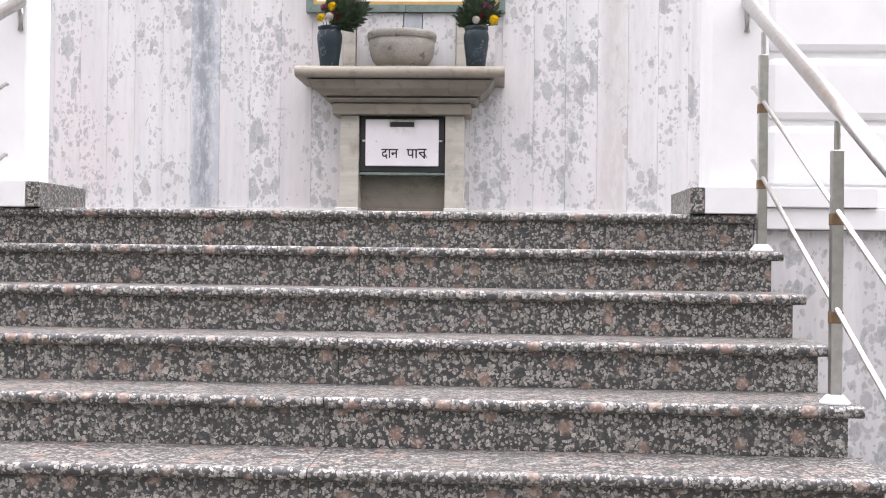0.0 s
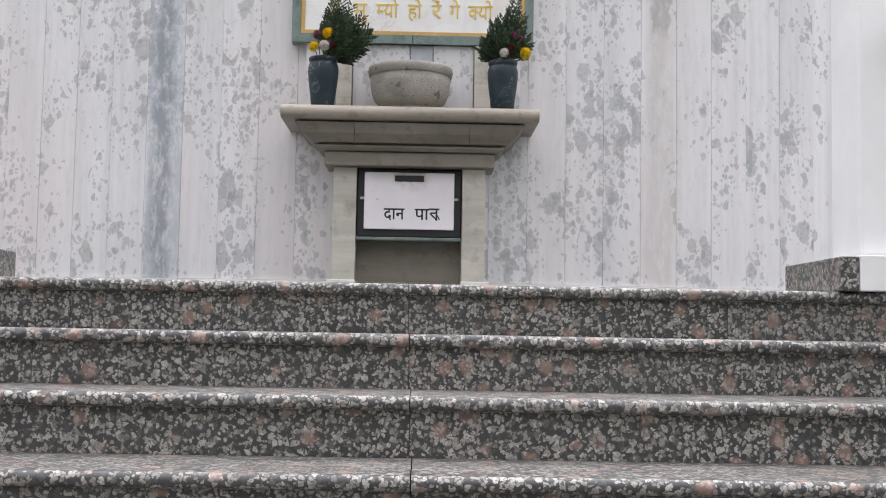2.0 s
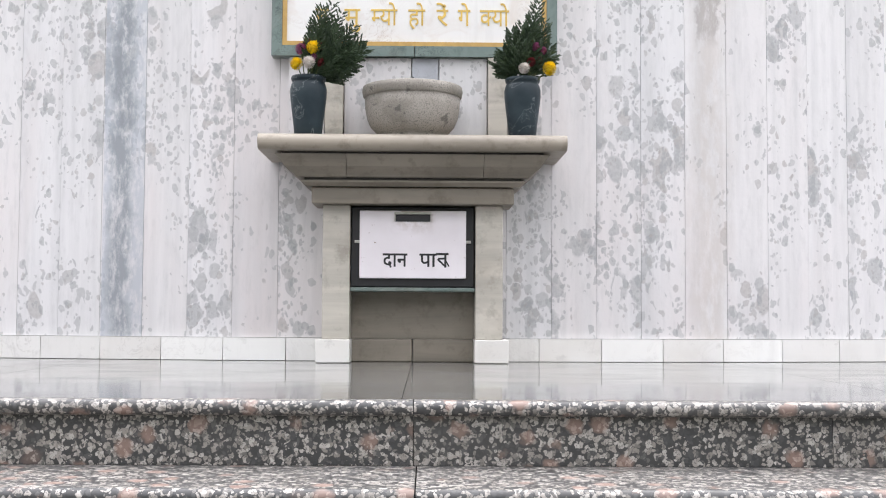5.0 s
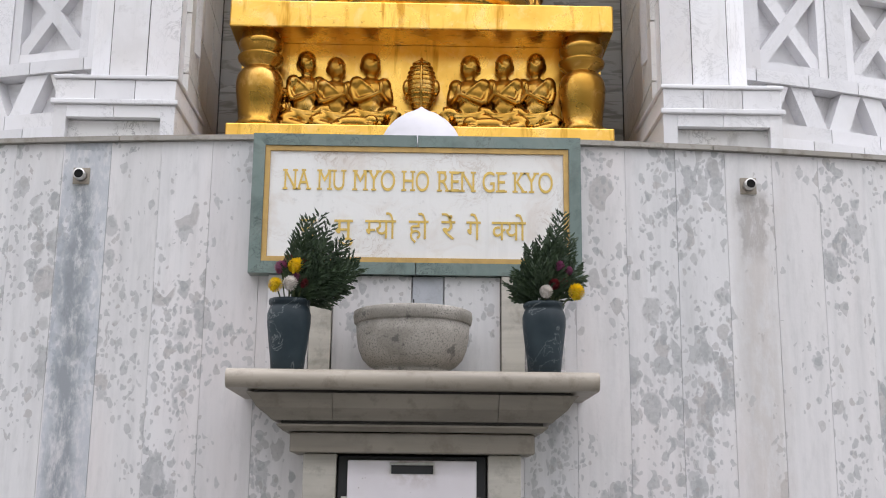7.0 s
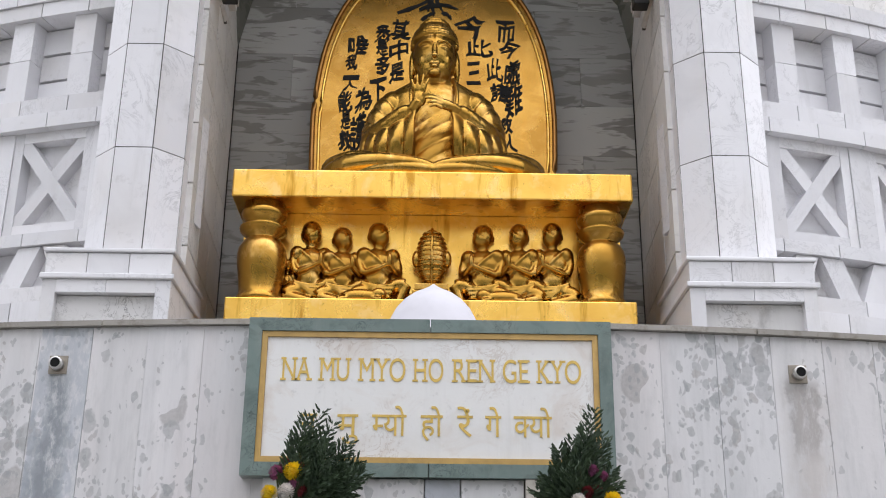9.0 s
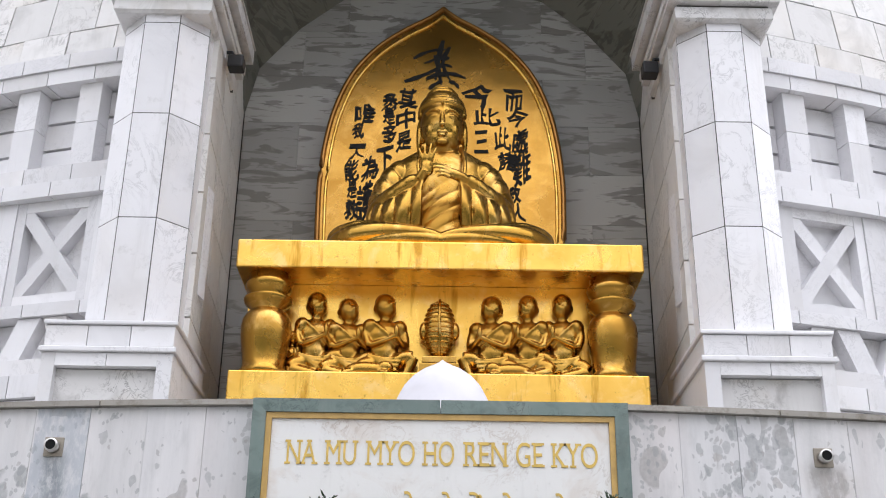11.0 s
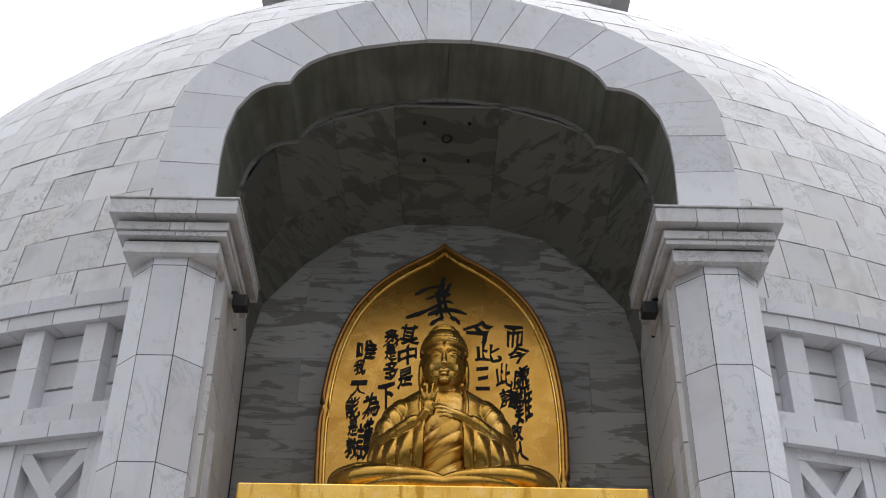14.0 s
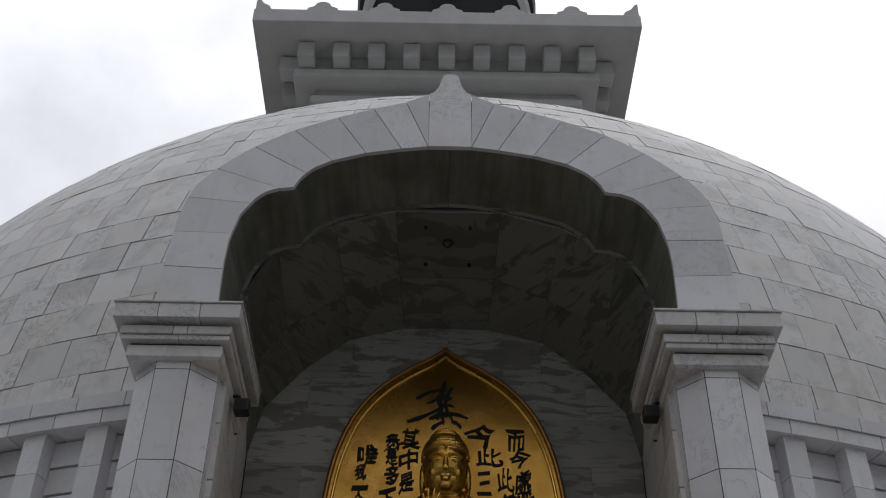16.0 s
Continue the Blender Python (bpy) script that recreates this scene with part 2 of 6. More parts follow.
def make_granite(name="speckled_granite", polish=0.30):
    """Dark grey-brown granite with pale pinkish feldspar flecks."""
    k = Mat(name)
    v = k.at((1, 1, 1), "position", 3.0)
    bend = k.node("ShaderNodeTexNoise", {"Vector": v, "Scale": 55.0, "Detail": 2.0}).outputs["Color"]
    bend = k.node("ShaderNodeVectorMath", {0: bend, 1: (0.022, 0.022, 0.022)}, operation="MULTIPLY").outputs[0]
    w = k.node("ShaderNodeVectorMath", {0: v, 1: bend}, operation="ADD").outputs[0]
    c = (0.046, 0.046, 0.046)
    for scale, cut in ((50.0, 0.50), (82.0, 0.50)):
        cells = k.node("ShaderNodeTexVoronoi", {"Vector": w, "Scale": scale, "Randomness": 1.0}, feature="F1")
        val = k.node("ShaderNodeSeparateColor", {"Color": cells.outputs["Color"]}).outputs[0]
        fleck = k.ramp(val, (0.0, (0.044, 0.045, 0.046)), (0.27, (0.085, 0.086, 0.085)), (0.45, (0.24, 0.222, 0.20)), (0.72, (0.355, 0.33, 0.30)), (1.0, (0.48, 0.457, 0.425)))
        c = k.mix(k.ramp(cells.outputs["Distance"], (cut - 0.06, 0.95), (cut, 0.0)), c, fleck)
    n = k.noise(v, 170.0, 3, 0.65)
    c = k.mix(k.ramp(n, (0.38, 0.7), (0.47, 0.0)), c, (0.05, 0.053, 0.055))
    pinks = k.node("ShaderNodeTexVoronoi", {"Vector": w, "Scale": 17.0, "Randomness": 1.0}, feature="F1")
    pick = k.node("ShaderNodeSeparateColor", {"Color": pinks.outputs["Color"]}).outputs[0]
    spot = k.times(k.ramp(pick, (0.24, 1.0), (0.30, 0.0)), k.ramp(pinks.outputs["Distance"], (0.30, 1.0), (0.48, 0.0)))
    c = k.mix(k.times(spot, 0.55), c, (0.36, 0.235, 0.19))
    grime = k.noise(v, 1.7, 5, 0.65)
    c = k.mix(k.ramp(grime, (0.48, 0.0), (0.7, 0.25)), c, (0.12, 0.115, 0.105))
    k.bump(n, 0.05, 0.002)
    return k.done(c, k.ramp(n, (0.3, polish), (0.7, polish + 0.15)))


def make_polished_floor(name="polished_grey_stone"):
    k = Mat(name)
    c = k.mix(k.ramp(k.noise(k.at((2.0, 2.0, 2.0)), 1.0, 5, 0.6), (0.4, 0.0), (0.7, 1.0)), (0.135, 0.135, 0.130), (0.085, 0.085, 0.082))
    c = k.mix(k.ramp(k.noise(k.at((0.8, 6.0, 1.0)), 1.0, 4), (0.5, 0.0), (0.8, 0.5)), c, (0.19, 0.188, 0.182))
    n = k.noise(k.at((3.0, 5.0, 1.0)), 1.0, 3)
    k.bump(n, 0.02, 0.003)
    k.put(k.b.inputs["Specular IOR Level"], 0.75)
    return k.done(c, k.ramp(n, (0.4, 0.05), (0.7, 0.14)))


def make_altar_stone(name="stained_dark_cream", tone=(0.235, 0.208, 0.168), soil=0.85):
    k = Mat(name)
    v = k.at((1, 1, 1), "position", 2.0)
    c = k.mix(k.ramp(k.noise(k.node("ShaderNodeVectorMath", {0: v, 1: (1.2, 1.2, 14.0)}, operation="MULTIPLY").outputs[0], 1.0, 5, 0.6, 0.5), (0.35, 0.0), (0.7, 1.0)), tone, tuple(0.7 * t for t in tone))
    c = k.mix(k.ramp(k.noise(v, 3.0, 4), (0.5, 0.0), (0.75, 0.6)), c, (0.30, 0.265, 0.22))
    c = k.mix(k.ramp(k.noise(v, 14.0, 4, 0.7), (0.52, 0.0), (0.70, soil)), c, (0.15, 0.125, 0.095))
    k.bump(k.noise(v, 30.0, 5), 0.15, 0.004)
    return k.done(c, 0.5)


def make_gold(name="gilded_metal", worn=0.5, rough=0.27, tone=(0.88, 0.49, 0.10)):
    """Gold paint over metal, with brown runs where it has worn."""
    k = Mat(name)
    v = k.at((1, 1, 1), "position", 0.0)
    big = k.noise(v, 3.2, 4, 0.6, 0.4)
    c = k.mix(k.ramp(big, (0.35, 0.0), (0.7, 1.0)), tone, tuple(x * f for x, f in zip(tone, (0.84, 0.74, 0.6))))
    pale = k.noise(v, 6.5, 5, 0.65, 0.6)
    c = k.mix(k.times(k.ramp(pale, (0.52, 0.0), (0.66, 1.0)), worn), c, (0.94, 0.62, 0.22))
    runs = k.noise(k.node("ShaderNodeVectorMath", {0: v, 1: (11.0, 11.0, 1.4)}, operation="MULTIPLY").outputs[0], 1.0, 4, 0.65)
    c = k.mix(k.times(k.ramp(runs, (0.56, 0.0), (0.68, 1.0)), worn), c, (0.52, 0.25, 0.025))
    spot = k.noise(v, 26.0, 4, 0.7)
    c = k.mix(k.times(k.ramp(spot, (0.62, 0.0), (0.72, 1.0)), worn * 0.7), c, (0.28, 0.13, 0.03))
    k.bump(k.noise(v, 14.0, 5), 0.10, 0.01)
    return k.done(c, k.ramp(big, (0.3, rough), (0.75, rough + 0.16)), 0.97)


def plain(name, color, rough=0.5, metal=0.0, vary=0.12, scale=12.0):
    k = Mat(name)
    v = k.at((1, 1, 1))
    d = tuple(x * (1 - 2 * vary) for x in color)
    c = k.mix(k.ramp(k.noise(v, scale, 5, 0.6), (0.35, 0.0), (0.7, 1.0)), color, d)
    k.bump(k.noise(v, scale * 5, 4), 0.08, 0.003)
    return k.done(c, rough, metal)


M_WALL = make_wall_marble()
M_WHITE = make_white_marble("white_facing_marble")
M_DOME = make_white_marble("weathered_dome_marble", (0.63, 0.62, 0.61), (0.29, 0.285, 0.275), 0.85, 9.0, 1.0, 0.5, 0.5)
M_CAPITAL = make_white_marble("stained_capital_marble", (0.66, 0.65, 0.645), (0.26, 0.25, 0.24), 0.9, 7.0, 2.6, 0.55, 0.5)
M_BAND = make_white_marble("band_marble", (0.735, 0.73, 0.75), (0.48, 0.48, 0.5), 0.35, 5.0, 1.0, 0.3, 0.45)
M_NICHE = make_niche_marble()
M_JAMB = make_white_marble("jamb_marble", (0.72, 0.70, 0.675), (0.36, 0.35, 0.33), 0.5, 5.0, 1.0, 0.4, 0.45)
# niche marble copied darker, with the vault's shade in its tone
M_VAULT = make_niche_marble("shaded_vault_marble", (0.21, 0.21, 0.178), (0.08, 0.08, 0.065))
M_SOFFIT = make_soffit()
M_GRANITE = make_granite()
M_FLOOR = make_polished_floor()
# cream marble in three base tones, darkest on cornice, frieze and recess
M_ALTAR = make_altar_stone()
M_POST = make_altar_stone("stained_light_cream", (0.55, 0.52, 0.455), 0.4)
M_SLAB = make_altar_stone("stained_mid_cream", (0.345, 0.305, 0.25), 0.55)
M_CAP = make_altar_stone("cap_stone", (0.36, 0.335, 0.30), 0.8)
M_HOLE = plain("hole_shade_black", (0.004, 0.004, 0.004), 1.0)
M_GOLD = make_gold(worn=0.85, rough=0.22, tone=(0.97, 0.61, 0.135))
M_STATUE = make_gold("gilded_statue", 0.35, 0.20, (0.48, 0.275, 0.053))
M_SKIRT = make_white_marble("skirting_marble", (0.77, 0.76, 0.735), (0.5, 0.48, 0.44), 0.35, 6.0, 1.4, 0.35, 0.35)
M_PAINT = plain("white_wall_paint", (0.80, 0.80, 0.80), 0.6, 0.0, 0.04, 4.0)
M_JOINT = plain("dark_joint_mortar", (0.10, 0.095, 0.09), 0.9)
M_MORTAR = plain("grey_mortar", (0.38, 0.375, 0.37), 0.9)
M_PLAQUE = make_white_marble("plaque_marble", (0.78, 0.775, 0.76), (0.50, 0.37, 0.27), 0.62, 0.0, 2.6, 0.34, 0.3)
M_GREEN = make_white_marble("green_marble", (0.15, 0.20, 0.185), (0.05, 0.075, 0.07), 1.0, 3.0, 5.0, 0.12, 0.35)
M_PALE_BLUE = make_white_marble("blue_grey_marble", (0.46, 0.48, 0.52), (0.28, 0.29, 0.31), 0.7, 3.0, 4.0, 0.1, 0.45)
M_STEEL = plain("stainless_steel", (0.62, 0.60, 0.58), 0.28, 0.95, 0.1, 30.0)
M_CONCRETE = plain("pale_concrete", (0.22, 0.215, 0.205), 0.8, 0.0, 0.12, 3.0)
M_BLACK = plain("black_paint", (0.018, 0.018, 0.02), 0.5)
M_GROUND = plain("paving_concrete", (0.17, 0.165, 0.16), 0.8, 0.0, 0.15, 2.0)


# ---- shapes ----
def box(bm, x0, x1, y0, y1, z0, z1, bevel=0.0):
    m = Matrix.Translation(((x0 + x1) / 2, (y0 + y1) / 2, (z0 + z1) / 2)) @ Matrix.Diagonal((x1 - x0, y1 - y0, z1 - z0, 1))
    made = bmesh.ops.create_cube(bm, size=1.0, matrix=m)
    if bevel:
        edges = list({e for v in made["verts"] for e in v.link_edges})
        bmesh.ops.bevel(bm, geom=edges, offset=bevel, segments=2, affect="EDGES", profile=0.5)
    return bm


def block(x0, x1, y0, y1, z0, z1, bevel=0.0):
    return box(bmesh.new(), x0, x1, y0, y1, z0, z1, bevel)


def lathe(profile, n=32, centre=(0, 0, 0), bm=None, caps=True):
    """A body of revolution from (radius, height) pairs, bottom to top."""
    bm = bm or bmesh.new()
    rings = []
    for r, z in profile:
        rings.append([bm.verts.new((centre[0] + r * math.cos(2 * math.pi * i / n), centre[1] + r * math.sin(2 * math.pi * i / n), centre[2] + z)) for i in range(n)])
    for a, b in zip(rings, rings[1:]):
        for i in range(n):
            bm.faces.new((a[i], a[(i + 1) % n], b[(i + 1) % n], b[i]))
    if caps:
        bm.faces.new(list(reversed(rings[0])))
        bm.faces.new(rings[-1])
    return bm


def prism(points, y0, y1, bm=None):
    """A plate from an outline in x and z, from y0 (front) to y1."""
    bm = bm or bmesh.new()
    a = [bm.verts.new((x, y0, z)) for x, z in points]
    b = [bm.verts.new((x, y1, z)) for x, z in points]
    n = len(points)
    bm.faces.new(a)
    bm.faces.new(list(reversed(b)))
    for i in range(n):
        bm.faces.new((a[(i + 1) % n], a[i], b[i], b[(i + 1) % n]))
    bmesh.ops.recalc_face_normals(bm, faces=bm.faces)
    return bm


def upright(points, z0, z1, bm=None):
    """A column from an outline in x and y, from z0 to z1."""
    bm = bm or bmesh.new()
    a = [bm.verts.new((x, y, z0)) for x, y in points]
    b = [bm.verts.new((x, y, z1)) for x, y in points]
    n = len(points)
    bm.faces.new(a)
    bm.faces.new(b)
    for i in range(n):
        bm.faces.new((a[i], a[(i + 1) % n], b[(i + 1) % n], b[i]))
    bmesh.ops.recalc_face_normals(bm, faces=bm.faces)
    return bm


def tube(points, r, n=10, bm=None, taper=None):
    """A round bar along points."""
    bm = bm or bmesh.new()
    pts = [Vector(p) for p in points]
    rings, made = [], []
    for i, p in enumerate(pts):
        d = (pts[min(i + 1, len(pts) - 1)] - pts[max(i - 1, 0)]).normalized()
        side = d.cross(Vector((0, 0, 1)))
        if side.length < 0.05:
            side = d.cross(Vector((1, 0, 0)))
        side.normalize()
        other = side.cross(d)
        rr = r if taper is None else r * (1 + (taper - 1) * i / (len(pts) - 1))
        rings.append([bm.verts.new(p + rr * (math.cos(2 * math.pi * j / n) * side + math.sin(2 * math.pi * j / n) * other)) for j in range(n)])
    for a, b in zip(rings, rings[1:]):
        for j in range(n):
            made.append(bm.faces.new((a[j], a[(j + 1) % n], b[(j + 1) % n], b[j])))
    made.append(bm.faces.new(list(reversed(rings[0]))))
    made.append(bm.faces.new(rings[-1]))
    bmesh.ops.recalc_face_normals(bm, faces=made)
    return bm


YC = 18.2


def ring_point(radius, a, z):
    """A point on the stupa's round wall; a is the angle from the front, to the right."""
    return (radius * math.sin(a), YC - radius * math.cos(a), z)


def arc_block(a0, a1, r0, r1, z0, z1, steps=4, bm=None):
    """A curved block of the round wall: angles, inner and outer radius, heights."""
    bm = bm or bmesh.new()
    rows = []
    for i in range(steps + 1):
        a = a0 + (a1 - a0) * i / steps
        rows.append([bm.verts.new(ring_point(r, a, z)) for r, z in ((r1, z0), (r1, z1), (r0, z1), (r0, z0))])
    for p, q in zip(rows, rows[1:]):
        for j in range(4):
            bm.faces.new((p[j], q[j], q[(j + 1) % 4], p[(j + 1) % 4]))
    bm.faces.new(rows[0])
    bm.faces.new(list(reversed(rows[-1])))
    bmesh.ops.recalc_face_normals(bm, faces=bm.faces)
    return bm


def mesh_of(name, bm, material, smooth=False, angle=None):
    me = bpy.data.meshes.new(name)
    if smooth or angle:
        for f in bm.faces:
            f.smooth = True
        if angle:
            for e in bm.edges:
                if len(e.link_faces) == 2 and e.calc_face_angle(0) > radians(angle):
                    e.smooth = False
    bm.to_mesh(me)
    bm.free()
    me.materials.append(material)
    return me


def part(name, bm, material, parent=None, label="", smooth=False, angle=None):
    ob = new(name, mesh_of(name, bm, material, smooth, angle))
    ob.parent = parent
    if label:
        ob["label"] = label
    return ob


def thing(name, label, category, group="", kind="", at=None):
    ob = new(name)
    if at:
        ob.matrix_world = at
    return tagged(ob, label, category, group, kind)


def solid(name, bm, material, label, category, kind="", smooth=False, angle=None, group=""):
    return tagged(part(name, bm, material, None, "", smooth, angle), label, category, group, kind)


# ---- ground, steps and landing ----
TOP, RISE, TREAD, EDGE, STEPS = 1.60, 0.16, 0.345, 5.0, 10
SIDE = 1.725

ground = solid("ground", lathe([(900, -0.3), (900, 0.0)], 48), M_GROUND, "grey concrete paving in front of the stupa", "ground", "structure")

stairs = thing("stairs", "broad flight of speckled brown granite steps with bullnosed treads", "stairs", kind="structure")


def bullnose(x0, x1, y_nose, y_back, z_top, t=0.038):
    """A tread slab with a rounded front edge."""
    bm = bmesh.new()
    prof = [(y_back, z_top), (y_back, z_top - t)]
    for i in range(9):
        a = -math.pi / 2 - math.pi * i / 8
        prof.append((y_nose + t / 2 + t / 2 * math.cos(a), z_top - t / 2 + t / 2 * math.sin(a)))
    a = [bm.verts.new((x0, y, z)) for y, z in prof]
    b = [bm.verts.new((x1, y, z)) for y, z in prof]
    n = len(prof)
    for i in range(n):
        bm.faces.new((a[i], a[(i + 1) % n], b[(i + 1) % n], b[i]))
    bm.faces.new(a)
    bm.faces.new(list(reversed(b)))
    bmesh.ops.recalc_face_normals(bm, faces=bm.faces)
    return bm


for i in range(STEPS):
    z = TOP - i * RISE
    y = EDGE - i * TREAD
    mid = 0.03 + 0.008 * i
    back = y + (0.055 if i == 0 else TREAD + 0.03)
    part("tread_slab", bullnose(-SIDE, mid - 0.0015, y, back, z), M_GRANITE, stairs, angle=40)
    part("tread_slab", bullnose(mid + 0.0015, SIDE, y, back, z), M_GRANITE, stairs, angle=40)
    r_cuts = [-SIDE + 0.04, -1.05, mid - 0.0, 1.06 if i == 0 else 2.0, SIDE - 0.04]
    r_cuts = [c for c in r_cuts if c <= SIDE - 0.04]
    for a, b in zip(r_cuts, r_cuts[1:]):
        part("riser_panel", block(a + 0.001, b - 0.001, y + 0.035, y + 0.06, z - RISE, z - 0.038), M_GRANITE, stairs)
    part("step_core", block(-SIDE + 0.045, SIDE - 0.045, y + 0.06, y + 0.5, max(z - RISE - 0.3, 0.0), z - 0.042), M_JOINT, stairs)

landing = thing("landing_floor", "polished grey stone landing that mirrors the wall", "floor", kind="structure")
xs = [-7.5, -5.1, -3.9, -2.7, -1.35, 0.0, 1.35, 2.7, 3.9, 5.1, 7.5]
for a, b in zip(xs, xs[1:]):
    for y0, y1 in ((EDGE + 0.056, 6.15), (6.15, 8.6)):
        part("floor_slab", block(a + 0.001, b - 0.001, y0 + 0.001, y1 - 0.001, TOP - 0.06, TOP), M_FLOOR, landing)
for sx in (-1, 1):
    part("floor_border", block(min(sx * SIDE, sx * 7.5), max(sx * SIDE, sx * 7.5), EDGE + 0.03, EDGE + 0.60, TOP - 0.06, TOP), M_FLOOR, landing)

for sx, nm in ((-1, "west"), (1, "east")):
    a, b = sorted((sx * (SIDE - 0.03), sx * 8.0))
    solid("retaining_wall_" + nm, block(a, b, EDGE + 0.07, EDGE + 0.35, 0.0, TOP - 0.065), M_WALL, "grey streaked marble retaining wall beside the steps", "wall", "structure")
    solid("landing_edge_" + nm, block(a, b, EDGE + 0.02, EDGE + 0.36, TOP - 0.062, TOP + 0.03, 0.006), M_PAINT, "white painted edge of the landing", "wall edge", "structure")

# ---- terrace wall ----
R1 = 11.02
wall = thing("terrace_wall", "curved terrace wall faced with tall grey marble slabs", "wall", kind="structure")
part("wall_core", arc_block(-1.2, 1.2, R1 - 0.35, R1 - 0.022, TOP - 0.3, 3.44, 60), M_MORTAR, wall)
cuts = [-1.18 - 0.19 * i for i in range(15, 0, -1)] + [-1.18 + 2.375 * i / 12 for i in range(13)] + [1.195 + 0.19 * i for i in range(1, 16)]
for a, b in zip(cuts, cuts[1:]):
    part("marble_slab", arc_block(math.asin(a / R1) + 0.00006, math.asin(b / R1) - 0.00006, R1 - 0.021, R1 + 0.0015 * random.uniform(-1, 1), TOP + 0.10, 3.441, 2), M_WALL, wall)
for a0, a1 in ((-1.2, math.asin(cuts[0] / R1)), (math.asin(cuts[-1] / R1), 1.2)):
    part("marble_slabs", arc_block(a0, a1, R1 - 0.021, R1, TOP + 0.10, 3.441, 24), M_WALL, wall)
cap = thing("wall_cap", "thin pale stone cap along the terrace edge", "wall cap", kind="structure")
for i in range(-22, 22):
    part("cap_stone", arc_block(i * 0.052 + 0.0002, (i + 1) * 0.052 - 0.0002, R1 - 0.40, R1 + 0.022, 3.443, 3.462, 2), M_CAP, cap)
terrace = solid("terrace_floor", arc_block(-1.2, 1.2, 6.0, R1 - 0.41, 3.32, 3.44, 40), M_CONCRETE, "pale stone floor of the upper terrace", "floor", "structure")
skirt = thing("skirting", "white marble skirting tiles along the foot of the wall", "skirting", kind="structure")
TILE = 0.272 / R1
for i in range(-16, 16):
    part("skirting_tile", arc_block(i * TILE + 0.00013, (i + 1) * TILE - 0.00013, R1 - 0.02, R1 + 0.022 + 0.0015 * random.uniform(-1, 1), TOP + 0.002, TOP + 0.098, 1), M_SKIRT, skirt)

# ---- altar against the wall ----
altar = thing("altar", "cream marble altar with a moulded top on two posts", "altar")
AF = 6.75
part("top_slab", bullnose(-0.617, 0.617, AF, 7.22, 2.522, 0.064), M_SLAB, altar, angle=40)


def stepped(levels, x0, y_back, bm=None):
    """A moulding that runs round three sides: (z, half width, front) from top to bottom."""
    bm = bm or bmesh.new()
    rings = [[bm.verts.new(p) for p in ((-w + x0, y_back, z), (-w + x0, f, z), (w + x0, f, z), (w + x0, y_back, z))] for z, w, f in levels]
    for a, b in zip(rings, rings[1:]):
        for i in range(4):
            bm.faces.new((a[i], a[(i + 1) % 4], b[(i + 1) % 4], b[i]))
    bm.faces.new(rings[0])
    bm.faces.new(list(reversed(rings[-1])))
    bmesh.ops.recalc_face_normals(bm, faces=bm.faces)
    return bm


for a, b in ((-1, -0.27), (-0.268, 0.287), (0.289, 1)):
    bm = stepped([(2.447, 0.555, AF + 0.06), (2.437, 0.545, AF + 0.068), (2.40, 0.52, AF + 0.09), (2.372, 0.485, AF + 0.125), (2.362, 0.475, AF + 0.135)], 0, 7.2)
    geom = bm.verts[:] + bm.edges[:] + bm.faces[:]
    if a > -1:
        r = bmesh.ops.bisect_plane(bm, geom=geom, plane_co=(a, 0, 0), plane_no=(-1, 0, 0), clear_outer=True)
        bmesh.ops.holes_fill(bm, edges=[e for e in bm.edges if e.is_boundary])
    if b < 1:
        r = bmesh.ops.bisect_plane(bm, geom=bm.verts[:] + bm.edges[:] + bm.faces[:], plane_co=(b, 0, 0), plane_no=(1, 0, 0), clear_outer=True)
        bmesh.ops.holes_fill(bm, edges=[e for e in bm.edges if e.is_boundary])
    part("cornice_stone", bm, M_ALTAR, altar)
# dark bars that draw the shadow gaps between the altar's mouldings
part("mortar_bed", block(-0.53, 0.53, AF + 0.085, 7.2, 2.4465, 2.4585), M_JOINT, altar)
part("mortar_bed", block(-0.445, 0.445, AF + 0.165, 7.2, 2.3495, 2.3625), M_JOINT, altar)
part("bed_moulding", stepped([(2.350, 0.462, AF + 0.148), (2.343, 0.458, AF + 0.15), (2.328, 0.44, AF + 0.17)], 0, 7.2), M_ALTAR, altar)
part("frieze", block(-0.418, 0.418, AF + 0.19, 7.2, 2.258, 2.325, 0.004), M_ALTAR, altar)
for s in (-1, 1):
    a, b = sorted((s * 0.262, s * 0.376))
    part("post", block(a, b, AF + 0.25, 7.2, TOP + 0.098, 2.256, 0.004), M_POST, altar)
    a, b = sorted((s * 0.258, s * 0.40))
    part("post_foot", block(a, b, AF + 0.225, 7.2, TOP + 0.001, TOP + 0.098, 0.004), M_SKIRT, altar, "white marble foot block")
part("shelf", block(-0.261, 0.261, AF + 0.27, 7.2, 1.898, 1.914, 0.003), M_GREEN, altar, "thin grey green stone shelf")
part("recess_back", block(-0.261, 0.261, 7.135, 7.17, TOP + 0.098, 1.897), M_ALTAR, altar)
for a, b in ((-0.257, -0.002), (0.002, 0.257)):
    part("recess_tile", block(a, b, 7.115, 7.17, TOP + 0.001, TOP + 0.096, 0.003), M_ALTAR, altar)

